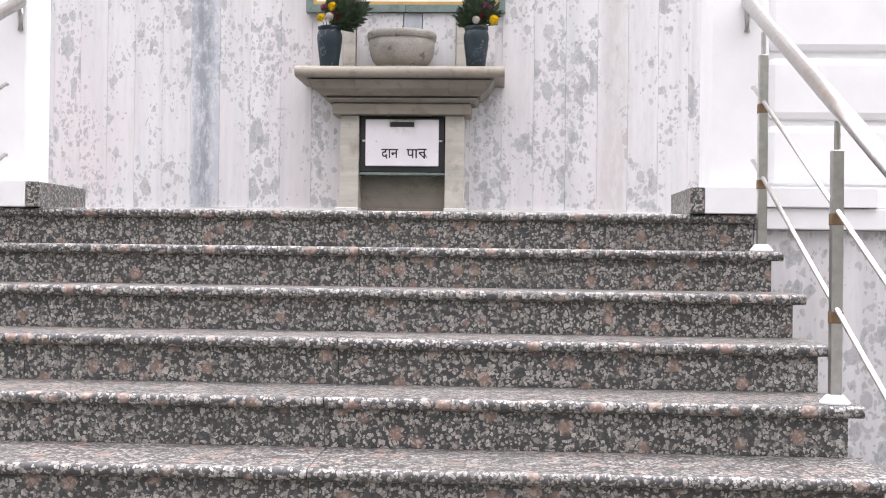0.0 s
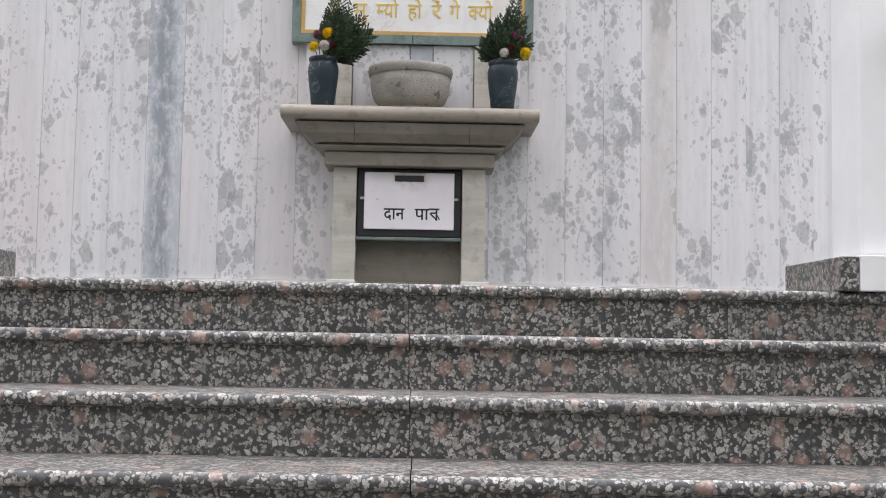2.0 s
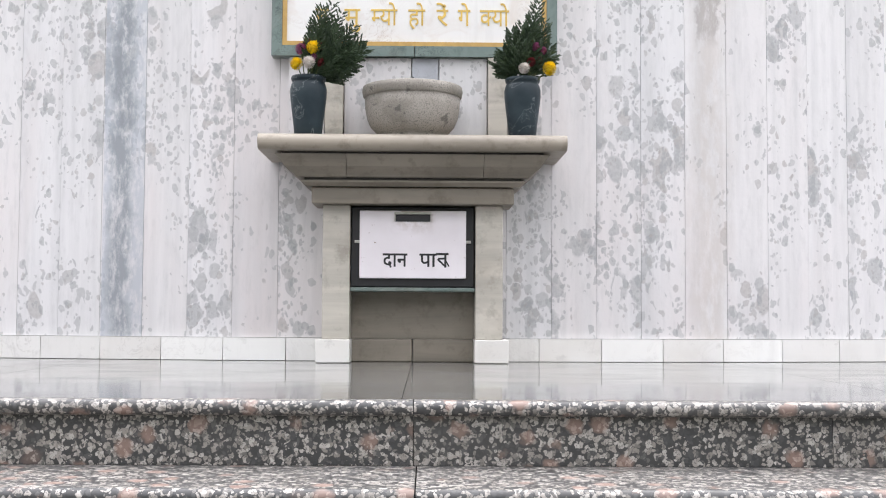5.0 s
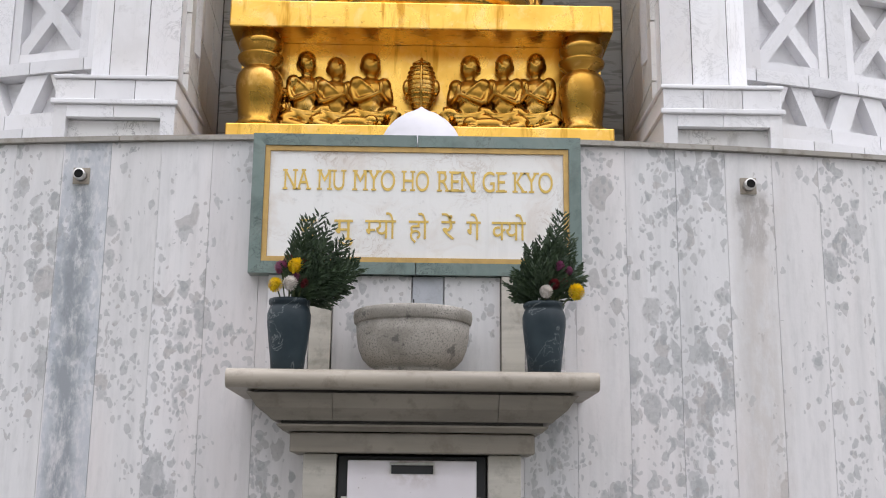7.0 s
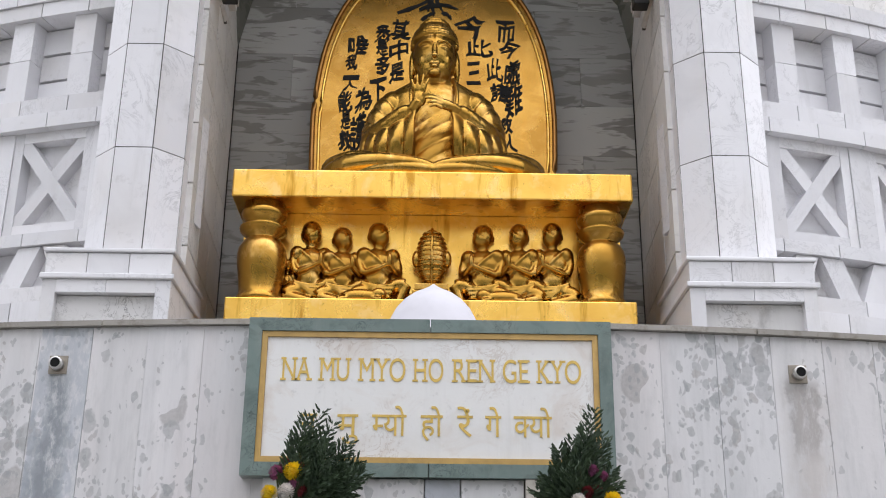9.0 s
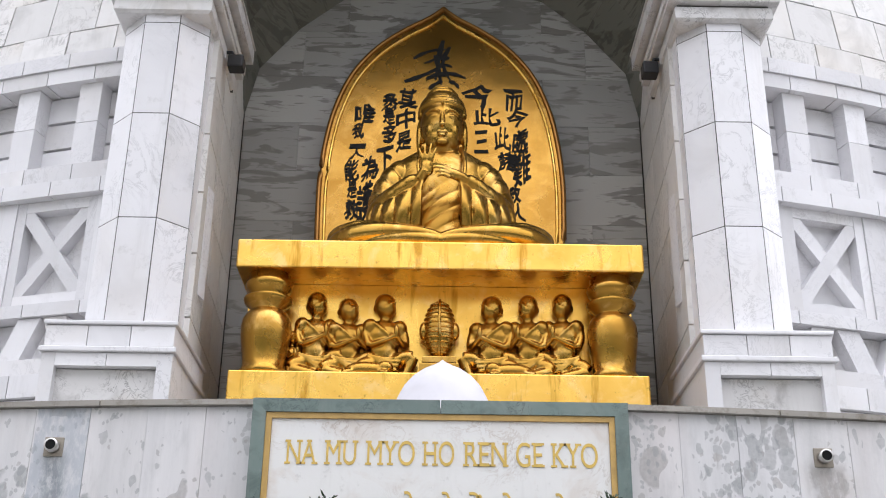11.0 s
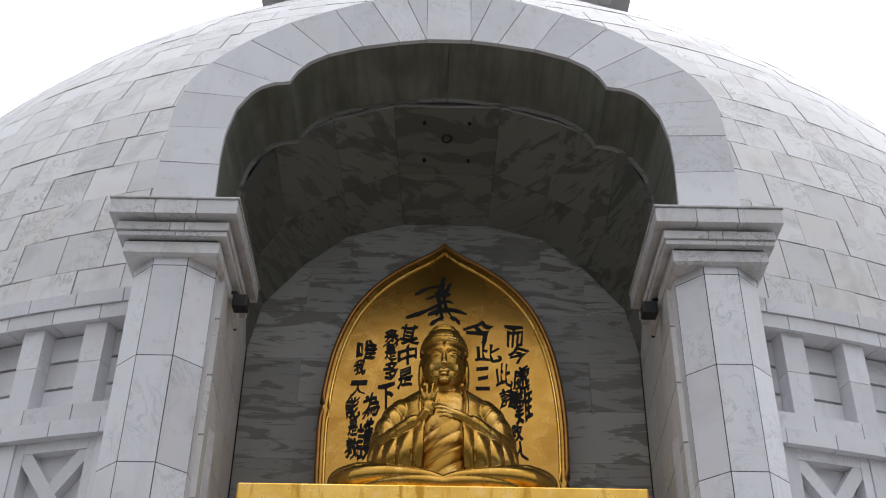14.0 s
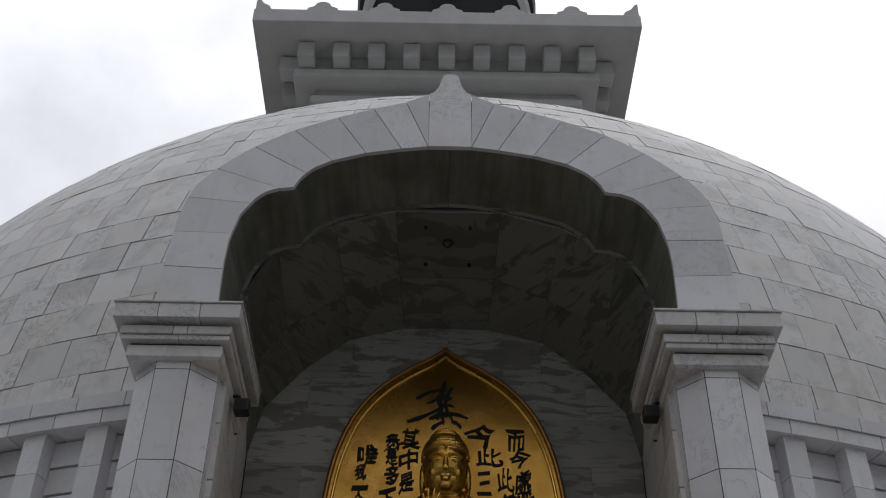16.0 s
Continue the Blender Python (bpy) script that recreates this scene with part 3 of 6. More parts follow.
for a, b, z1, y0, mat, nm in ((-0.542, -0.388, 2.912, 7.150, M_WALL, "back_slab"), (-0.384, -0.306, 2.912, 7.128, M_POST, "pilaster"), (-0.302, -0.014, 2.912, 7.150, M_WALL, "back_slab"), (-0.010, 0.104, 2.912, 7.153, M_PALE_BLUE, "back_slab"), (0.108, 0.314, 2.912, 7.150, M_WALL, "back_slab"), (0.318, 0.402, 2.912, 7.128, M_POST, "pilaster"), (0.406, 0.553, 2.912, 7.150, M_WALL, "back_slab")):
    part(nm, block(a, b, y0, 7.215, 2.523, z1, 0.002), mat, altar)

k = Mat("chipped_white_enamel")
v = k.at((1, 1, 1))
c = k.mix(k.ramp(k.noise(v, 5.0, 4), (0.4, 0.0), (0.7, 1.0)), (0.80, 0.76, 0.79), (0.74, 0.70, 0.725))
c = k.mix(k.ramp(k.noise(v, 42.0, 3, 0.6), (0.70, 0.0), (0.74, 0.9)), c, (0.20, 0.13, 0.09))
xyz = k.node("ShaderNodeSeparateXYZ", {"Vector": v})
up = k.node("ShaderNodeMapRange", {"Value": xyz.outputs["Z"], "From Min": 2.13, "From Max": 2.20, "To Min": 0.0, "To Max": 1.0}).outputs[0]
side = k.node("ShaderNodeMapRange", {"Value": k.node("ShaderNodeMath", {0: xyz.outputs["X"]}, operation="ABSOLUTE").outputs[0], "From Min": 0.05, "From Max": 0.10, "To Min": 1.0, "To Max": 0.0}).outputs[0]
c = k.mix(k.times(k.times(up, side), k.ramp(k.noise(v, 30.0, 4), (0.4, 0.0), (0.65, 0.55))), c, (0.32, 0.24, 0.18))
M_BOX = k.done(c, 0.35)
donation = thing("donation_box", "white donation box with black edges and Hindi lettering", "donation box")
part("body", block(-0.258, 0.258, 7.03, 7.16, 1.917, 2.252, 0.004), M_BLACK, donation, "black painted metal body")
part("front_panel", block(-0.223, 0.223, 7.012, 7.029, 1.952, 2.236, 0.004), M_BOX, donation, "white enamelled front panel")
bm = block(-0.078, 0.078, 6.997, 7.012, 2.220, 2.228, 0.001)
box(bm, -0.077, -0.073, 7.002, 7.012, 2.19, 2.220)
box(bm, 0.073, 0.077, 7.002, 7.012, 2.19, 2.220)
part("slot_lip", bm, M_STEEL, donation, "metal lip over the coin slot")
part("coin_slot", block(-0.072, 0.072, 7.0085, 7.0125, 2.190, 2.219), M_BLACK, donation, "black coin slot")
for s in (-1, 1):
    part("latch", block(s * 0.232 - 0.012, s * 0.232 + 0.012, 7.02, 7.03, 2.10, 2.112, 0.002), M_STEEL, donation)
    part("foot", block(s * 0.17 - 0.012, s * 0.17 + 0.012, 7.04, 7.07, 1.9142, 1.9172), M_BLACK, donation)

# ---- plaque ----
PF = 7.125
plaque = thing("plaque", "white marble plaque with gilded lettering in a green marble frame", "plaque")
PX, PZ0, PZ1 = 0.617, 2.914, 3.451
B1, B2 = 0.045, 0.019


def mitred(name, x, z0, z1, w, y0, y1, mat, parent, label):
    """Four mitred frame bars of width w just inside the given rectangle."""
    c = [(-x, z0), (x, z0), (x, z1), (-x, z1)]
    k = [(-x + w, z0 + w), (x - w, z0 + w), (x - w, z1 - w), (-x + w, z1 - w)]
    for i in range(4):
        j = (i + 1) % 4
        if i % 2 or w < 0.03:
            part(name, prism([c[i], c[j], k[j], k[i]], y0, y1), mat, parent, label)
            continue
        d = 0.0015 if i == 0 else -0.0015
        part(name, prism([c[i], (-d, c[i][1]), (-d, k[i][1]), k[i]], y0, y1), mat, parent, label)
        part(name, prism([(d, c[j][1]), c[j], k[j], (d, k[j][1])], y0, y1), mat, parent, label)


M_TAN = plain("tan_gilt_strip", (0.56, 0.36, 0.12), 0.4, 0.2, 0.12, 20.0)
M_LETTER = plain("gilt_lettering", (0.72, 0.50, 0.13), 0.42, 0.35, 0.12, 30.0)
mitred("frame_bar", PX, PZ0, PZ1, B1, PF, 7.2, M_GREEN, plaque, "green marble frame bar")
mitred("inner_strip", PX - B1 - 0.0005, PZ0 + B1 + 0.0005, PZ1 - B1 - 0.0005, B2, PF + 0.006, 7.2, M_TAN, plaque, "tan gilt inner strip")
part("panel", block(-PX + B1 + B2 + 0.001, PX - B1 - B2 - 0.001, PF + 0.014, 7.2, PZ0 + B1 + B2 + 0.001, PZ1 - B1 - B2 - 0.001), M_PLAQUE, plaque, "polished white marble panel")


def glyphs(text, fat=0.0, depth=0.02):
    """The built-in font's outlines of a text as a bmesh in x and y."""
    cu = bpy.data.curves.new("glyphs", "FONT")
    cu.body, cu.extrude, cu.offset = text, depth, fat
    tmp = new("lettering_curve", cu)
    me = bpy.data.meshes.new_from_object(tmp.evaluated_get(bpy.context.evaluated_depsgraph_get()))
    bpy.data.objects.remove(tmp)
    bm = bmesh.new()
    bm.from_mesh(me)
    bpy.data.meshes.remove(me)
    bmesh.ops.remove_doubles(bm, verts=bm.verts, dist=0.0004)
    return bm


def extent(bm):
    return min(v.co.x for v in bm.verts), max(v.co.x for v in bm.verts)


def set_on(bm, x0, x1, y, z, size, deep, mat, parent, name="letter", serif=""):
    """Puts glyphs on an upright face: between x0 and x1, foot line at z; one part for each loose piece."""
    lo, hi = extent(bm)
    top = max(v.co.z for v in bm.verts)
    for v in bm.verts:
        a, b, c = v.co
        v.co = (x0 + (a - lo) * (x1 - x0) / (hi - lo), y - deep * c / max(top, 1e-6), z + b * size)
    left = set(bm.verts)
    groups = []
    while left:
        stack = [left.pop()]
        g = set(stack)
        while stack:
            for e in stack.pop().link_edges:
                for w in e.verts:
                    if w in left:
                        left.discard(w)
                        g.add(w)
                        stack.append(w)
        groups.append(g)
    groups.sort(key=lambda g: min(v.co.x for v in g))
    for k, g in enumerate(groups):
        piece = bmesh.new()
        ids = {v: piece.verts.new(v.co) for v in g}
        for f in bm.faces:
            if f.verts[0] in g:
                piece.faces.new([ids[v] for v in reversed(f.verts)])
        bmesh.ops.recalc_face_normals(piece, faces=piece.faces)
        char = serif[k] if len(serif) == len(groups) else ""
        if char and char not in "OG":
            z0, z1 = min(v.co.z for v in g), max(v.co.z for v in g)
            for zz, up in ((z0, 1), (z1, -1)):
                if char == "U" and up > 0:
                    continue
                xs = sorted(v.co.x for v in g if abs(v.co.z - zz) < 0.004)
                runs = [[xs[0], xs[0]]]
                for x in xs:
                    if x - runs[-1][1] > 0.018:
                        runs.append([x, x])
                    runs[-1][1] = x
                for u, w in runs:
                    bar = block(u - 0.006, w + 0.006, y - deep * 0.9, y, min(zz, zz + up * 0.007), max(zz, zz + up * 0.007))
                    ids = {v: piece.verts.new(v.co) for v in bar.verts}
                    for f in bar.faces:
                        piece.faces.new([ids[v] for v in f.verts])
                    bar.free()
        part(name, piece, mat, parent)
    bm.free()


def half_form(letter, keep, follow, overlap, fat=0.0):
    """A conjunct: the left share of one letter joined to the next syllable."""
    a = glyphs(letter, fat)
    lo, hi = extent(a)
    cut = lo + (hi - lo) * keep
    bmesh.ops.bisect_plane(a, geom=a.verts[:] + a.edges[:] + a.faces[:], plane_co=(cut, 0, 0), plane_no=(1, 0, 0), clear_outer=True)
    b = glyphs(follow, fat)
    shift = cut - extent(b)[0] - overlap
    for v in b.verts:
        v.co.x += shift
    me = bpy.data.meshes.new("join")
    b.to_mesh(me)
    a.from_mesh(me)
    b.free()
    bpy.data.meshes.remove(me)
    return a


LY = PF + 0.014
set_on(glyphs("NA"), -0.497, -0.402, LY, 3.236, 0.116, 0.003, M_LETTER, plaque, serif="NA")
set_on(glyphs("MU"), -0.369, -0.272, LY, 3.236, 0.116, 0.003, M_LETTER, plaque, serif="MU")
set_on(glyphs("MYO"), -0.236, -0.082, LY, 3.236, 0.116, 0.003, M_LETTER, plaque, serif="MYO")
set_on(glyphs("HO"), -0.052, 0.046, LY, 3.236, 0.116, 0.003, M_LETTER, plaque, serif="HO")
set_on(glyphs("REN"), 0.081, 0.216, LY, 3.236, 0.116, 0.003, M_LETTER, plaque, serif="REN")
set_on(glyphs("GE"), 0.247, 0.333, LY, 3.236, 0.116, 0.003, M_LETTER, plaque, serif="GE")
set_on(glyphs("KYO"), 0.366, 0.512, LY, 3.236, 0.116, 0.003, M_LETTER, plaque, serif="KYO")
HZ, HS = 3.052, 0.112
set_on(glyphs("न", 0.002), -0.43, -0.372, LY, HZ, HS, 0.003, M_LETTER, plaque)
set_on(glyphs("मु", 0.002), -0.305, -0.235, LY, HZ, HS, 0.003, M_LETTER, plaque)
set_on(half_form("म", 0.66, "यो", 0.0, 0.002), -0.190, -0.075, LY, HZ, HS, 0.003, M_LETTER, plaque)
set_on(glyphs("हो", 0.002), -0.028, 0.046, LY, HZ, HS, 0.003, M_LETTER, plaque)
set_on(glyphs("रें", 0.002), 0.094, 0.146, LY, HZ, HS, 0.003, M_LETTER, plaque)
set_on(glyphs("गे", 0.002), 0.187, 0.241, LY, HZ, HS, 0.003, M_LETTER, plaque)
set_on(half_form("क", 0.70, "यो", 0.0, 0.002), 0.282, 0.410, LY, HZ, HS, 0.003, M_LETTER, plaque)
BY = 7.012
set_on(glyphs("दान", 0.014), -0.125, -0.022, BY, 2.002, 0.085, 0.001, M_BLACK, donation)
set_on(glyphs("पा", 0.014), 0.028, 0.100, BY, 2.002, 0.085, 0.001, M_BLACK, donation)
bm = block(0.098, 0.150, BY - 0.001, BY + 0.0, 2.050, 2.059)
box(bm, 0.132, 0.141, BY - 0.0012, BY + 0.0, 1.998, 2.052)
prism([(0.133, 2.040), (0.133, 2.032), (0.106, 2.031), (0.106, 2.039)], BY - 0.0011, BY, bm)
prism([(0.107, 2.036), (0.134, 2.010), (0.134, 2.000), (0.101, 2.031)], BY - 0.0013, BY, bm)
prism([(0.136, 2.030), (0.140, 2.030), (0.154, 2.004), (0.148, 2.002)], BY - 0.0014, BY, bm)
part("letter", bm, M_BLACK, donation)

# ---- gilded pedestal ----
PY = 9.70
pedestal = thing("pedestal", "gilded stone pedestal with vase-shaped balusters and a carved frieze", "pedestal")
part("base_block", block(-1.19, 1.19, PY - 0.02, 10.72, 3.44, 4.352, 0.008), M_GOLD, pedestal)
part("frieze_panel", block(-1.155, 1.155, PY + 0.26, 10.70, 4.354, 4.985), M_GOLD, pedestal)
part("top_slab", block(-1.20, 1.20, PY - 0.01, 10.70, 4.987, 5.165, 0.010), M_GOLD, pedestal)
BAL = [(0.125, 0.0), (0.128, 0.03), (0.112, 0.05), (0.11, 0.09), (0.118, 0.16), (0.128, 0.24), (0.131, 0.30), (0.126, 0.345), (0.108, 0.385), (0.085, 0.405), (0.085, 0.415), (0.122, 0.45), (0.130, 0.475), (0.128, 0.482), (0.098, 0.49), (0.095, 0.50), (0.118, 0.535), (0.126, 0.565), (0.12, 0.585), (0.11, 0.59), (0.11, 0.632)]
for s in (-1, 1):
    part("baluster", lathe([(r * 1.13, z) for r, z in BAL], 36, (s * 1.015, PY + 0.135, 4.353)), M_STATUE, pedestal, angle=50)

# ---- niche, columns and arch ----
NB = 10.88
COLX, COLY, COLW = 1.682, 9.505, 0.257
niche = thing("niche", "deep grey marble niche behind the statue", "niche", kind="structure")
INTRADOS = [(1.478, 6.79), (1.485, 7.05), (1.488, 7.24), (1.478, 7.45), (1.43, 7.66), (1.34, 7.815), (1.27, 7.875), (1.19, 7.905), (1.09, 7.915), (1.055, 8.00), (0.97, 8.10), (0.838, 8.18), (0.602, 8.258), (0.351, 8.306), (0.152, 8.333), (0.0, 8.34)]
EXTRADOS = [(1.885, 6.79), (1.88, 7.10), (1.868, 7.35), (1.845, 7.65), (1.78, 7.90), (1.675, 8.05), (1.54, 8.18), (1.39, 8.31), (1.134, 8.475), (0.823, 8.616), (0.564, 8.710), (0.33, 8.785), (0.167, 8.87), (0.0, 9.09)]


def along(pts, f):
    """The point at the fraction f of the length of a line of points."""
    d = [math.dist(p, q) for p, q in zip(pts, pts[1:])]
    s = f * sum(d)
    for (p, q), w in zip(zip(pts, pts[1:]), d):
        if s <= w:
            k = s / w
            return (p[0] + (q[0] - p[0]) * k, p[1] + (q[1] - p[1]) * k)
        s -= w
    return pts[-1]


ARCH_Y0, ARCH_Y1 = 9.27, 9.90
arch = thing("arch", "pointed lotus arch of white marble voussoirs over the niche", "arch", kind="structure")


def share(pts, x, z):
    """The fraction of a line's length at the point nearest to (x, z)."""
    return min((math.dist(along(pts, i / 600), (x, z)), i / 600) for i in range(601))[1]


JOINTS = [(1.478, 6.79, 1.885, 6.79), (1.487, 7.178, 1.875, 7.20), (1.475, 7.487, 1.856, 7.496), (1.387, 7.77, 1.81, 7.806), (1.19, 7.905, 1.646, 8.083), (1.02, 8.06, 1.403, 8.30), (0.838, 8.184, 1.134, 8.475), (0.602, 8.26, 0.823, 8.616), (0.351, 8.306, 0.564, 8.71), (0.158, 8.333, 0.33, 8.785)]
JI = [share(INTRADOS, a, b) for a, b, c, d in JOINTS]
JE = [share(EXTRADOS, c, d) for a, b, c, d in JOINTS]
key_in, key_out = JI[-1], share(EXTRADOS, 0.16, 8.875)
for s in (-1, 1):
    for k in range(len(JI) - 1):
        a0, a1, b0, b1 = JI[k], JI[k + 1], JE[k], JE[k + 1]
        inner = [along(INTRADOS, a0 + 0.0009 + (a1 - a0 - 0.0018) * j / 5) for j in range(6)]
        outer = [along(EXTRADOS, b0 + 0.0009 + (b1 - b0 - 0.0018) * j / 5) for j in range(6)]
        pts = [(s * x, z) for x, z in inner + outer[::-1]]
        part("voussoir", prism(pts, ARCH_Y0 + 0.002 * random.uniform(-1, 1), ARCH_Y0 + 0.035), M_WHITE, arch)
    inner = [along(INTRADOS, JI[-1] + 0.0009)]
    outer = [along(EXTRADOS, JE[-1] + 0.0009 + (key_out - JE[-1] - 0.0012) * j / 3) for j in range(4)]
    part("voussoir", prism([(s * x, z) for x, z in inner + outer[::-1]], ARCH_Y0, ARCH_Y0 + 0.035), M_WHITE, arch)
ki, ko = along(INTRADOS, key_in), along(EXTRADOS, key_out)
tip = [(ko[0] - 0.006, ko[1]), (0.12, 8.90), (0.085, 8.96), (0.068, 9.04), (0.05, 9.085), (0.03, 9.095)]
right = [(ki[0] - 0.003, ki[1])] + tip
pts = right + [(-x, z) for x, z in reversed(right)]
part("keystone", prism(pts, ARCH_Y0 - 0.004, ARCH_Y0 + 0.035), M_WHITE, arch)
cusp_in, cusp_out = share(INTRADOS, 1.09, 7.915), share(EXTRADOS, 1.54, 8.18)
for s in (-1, 1):
    runs = [(0.0, cusp_in * 0.5, 0.0, cusp_out * 0.5), (cusp_in * 0.5, cusp_in, cusp_out * 0.5, cusp_out)]
    runs += [(cusp_in, 1.0, cusp_out, 1.0)]
    for a0, a1, b0, b1 in runs:
        inner = [along(INTRADOS, a0 + 0.0007 + (a1 - a0 - 0.0014) * j / 20) for j in range(21)]
        outer = [along(EXTRADOS, b0 + 0.0007 + (b1 - b0 - 0.0014) * j / 20) for j in range(21)]
        pts = [(s * x * 1.002, z + 0.003) for x, z in inner] + [(s * (x - 0.02), z - 0.02) for x, z in outer[::-1]]
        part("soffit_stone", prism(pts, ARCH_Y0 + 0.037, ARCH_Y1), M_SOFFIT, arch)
        # lip takes a paler marble for the light its edge catches
        lip = [(s * (x * 0.988), z - 0.014) for x, z in inner] + [(s * (x + 0.05), z + 0.06) for x, z in inner[::-1]]
        part("soffit_lip", prism(lip, ARCH_Y1 + 0.002, ARCH_Y1 + 0.024), M_NICHE, arch, "thin lip behind the soffit, paler for caught light")

# niche walls and the vault
for s in (-1, 1):
    for row in range(9):
        z0 = 3.44 + row * 0.39
        z1 = min(z0 + 0.379, 6.95)
        if z0 > 6.9:
            continue
        for y0, y1 in ((9.52, 10.02), (10.023, 10.44), (10.443, NB)):
            off = 0.0 if row % 2 == 0 else 0.12
            ya, yb = max(y0 - off, 9.52), (y1 - off) if y1 < NB else NB
            xa, xb = (1.40 + 0.066 * (yy - 9.60) / (NB - 9.60) for yy in (ya, yb))
            part("side_panel", upright([(s * xa, ya), (s * xb, yb - 0.009), (s * 1.75, yb - 0.009), (s * 1.75, ya)], z0, z1), M_JAMB, niche)
RINGS = ((9.926, ((1.472, 6.95), (1.43, 7.45), (1.25, 7.88), (0.85, 8.125), (0.40, 8.275))), (10.48, ((1.472, 6.83), (1.41, 7.24), (1.215, 7.575), (0.785, 7.88), (0.37, 8.07))), (NB, ((1.462, 6.70), (1.38, 7.10), (1.09, 7.465), (0.765, 7.74), (0.33, 7.86))))
rings = [[(x, y, z) for x, z in half] + [(-x, y, z) for x, z in reversed(half)] for y, half in RINGS]
for near, far in zip(rings, rings[1:]):
    for i in range(len(near) - 1):
        low = [Vector(p) for p in (near[i], near[i + 1], far[i + 1], far[i])]
        mid = sum(low, Vector()) / 4
        n = (low[1] - low[0]).cross(low[3] - low[0]).normalized()
        n = n if n.dot(Vector((mid.x, 0, mid.z - 6.4))) > 0 else -n
        low = [p + (mid - p) * 0.005 for p in low]
        bm = bmesh.new()
        a = [bm.verts.new(p) for p in low]
        b = [bm.verts.new(p + n * 0.05) for p in low]
        bm.faces.new(a)
        bm.faces.new(b[::-1])
        for j in range(4):
            bm.faces.new((a[j], b[j], b[(j + 1) % 4], a[(j + 1) % 4]))
        bmesh.ops.recalc_face_normals(bm, faces=bm.faces)
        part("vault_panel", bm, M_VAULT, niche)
bm = bmesh.new()
rows = [[bm.verts.new((x * 1.045, y + 0.01, z + 0.065)) for x, y, z in ring] for ring in rings]
for u, v in zip(rows, rows[1:]):
    for i in range(len(u) - 1):
        bm.faces.new((u[i], u[i + 1], v[i + 1], v[i]))
bmesh.ops.solidify(bm, geom=bm.faces[:], thickness=-0.05)
part("vault_shell", bm, M_JOINT, niche)
for row in range(12):
    z0 = 3.44 + row * 0.40
    if z0 > 8.2:
        break
    cuts = [-1.46, -0.72, 0.02, 0.75, 1.46] if row % 2 == 0 else [-1.46, -1.05, -0.35, 0.38, 1.08, 1.46]
    for a, b in zip(cuts, cuts[1:]):
        part("back_panel", block(a + 0.001, b - 0.001, NB, NB + 0.1, z0, z0 + 0.398), M_NICHE, niche)
for s in (-1, 1):
    part("side_core", upright([(s * 1.425, 9.53), (s * 1.485, NB), (s * 1.76, NB), (s * 1.76, 9.53)], 3.44, 6.94), M_JOINT, niche)
solid("niche_backing", block(-1.9, 1.9, NB + 0.105, NB + 0.3, 3.3, 8.3), M_JOINT, "rough backing wall behind the niche", "wall", "structure")

octo = [(COLW / math.cos(math.pi / 8) * math.cos(math.pi / 8 + math.pi / 4 * i), COLW / math.cos(math.pi / 8) * math.sin(math.pi / 8 + math.pi / 4 * i)) for i in range(8)]
column = thing("column", "octagonal white marble column with a stepped capital beside the niche", "column", "columns beside the niche")
BX = -0.056
part("base_block", block(-0.315 + BX, 0.345 + BX, -0.275, 0.5, 3.44, 4.20, 0.004), M_CAPITAL, column)
for a, b, c, d in ((-0.325, -0.255, 3.9, 4.275), (0.275, 0.355, 3.9, 4.275)):
    part("base_frame", block(a + BX, b + BX, -0.325, 0.5, c, d), M_WHITE, column)
for a, b in ((-0.254, 0.009), (0.012, 0.274)):
    part("base_frame", block(a + BX, b + BX, -0.325, 0.45, 4.205, 4.275), M_WHITE, column)
part("base_ledge", block(-0.345 + BX, 0.372 + BX, -0.345, 0.5, 4.278, 4.308, 0.006), M_WHITE, column)
for a, b in ((-0.325, -0.105), (-0.102, 0.12), (0.123, 0.352)):
    part("base_ledge", block(a + BX, b + BX, -0.325, 0.5, 4.312, 4.426, 0.003), M_WHITE, column)
part("base_ledge", block(-0.34 + BX, 0.367 + BX, -0.34, 0.5, 4.430, 4.452, 0.006), M_WHITE, column)
for z0, z1 in ((4.454, 5.087), (5.093, 5.752), (5.758, 6.375), (6.381, 6.45)):
    for i in range(8):
        p, q = octo[i], octo[(i + 1) % 8]
        g = Vector((q[0] - p[0], q[1] - p[1])) * 0.016
        pts = [(p[0] + g.x, p[1] + g.y), (q[0] - g.x, q[1] - g.y), (q[0] * 0.86, q[1] * 0.86), (p[0] * 0.86, p[1] * 0.86)]
        part("shaft_panel", upright(pts, z0, z1), M_WHITE, column)
part("shaft_core", upright([(x * 0.992, y * 0.992) for x, y in octo], 4.45, 6.44), M_JOINT, column)
part("capital_neck", stepped([(6.525, 0.293, -0.293), (6.448, 0.293, -0.293), (6.432, 0.275, -0.275)], 0, 0.6), M_CAPITAL, column)
for a, b in ((-0.335, 0.02), (0.023, 0.335)):
    part("capital_band", block(a, b, -0.332, 0.65, 6.545, 6.578, 0.004), M_CAPITAL, column)
for a, b in ((-0.345, -0.02), (-0.017, 0.07), (0.073, 0.345)):
    part("capital_band", block(a, b, -0.345, 0.65, 6.582, 6.64, 0.004), M_CAPITAL, column)
for a, b in ((-0.393, -0.12), (-0.117, 0.14), (0.143, 0.393)):
    part("abacus_stone", block(a, b, -0.40, 0.65, 6.668, 6.772, 0.004), M_CAPITAL, column)
part("mortar_bed", block(-0.275, 0.275, -0.28, 0.64, 6.44, 6.67), M_JOINT, column)
part("abacus_cap", block(-0.403, 0.403, -0.41, 0.65, 6.775, 6.79, 0.004), M_CAPITAL, column)
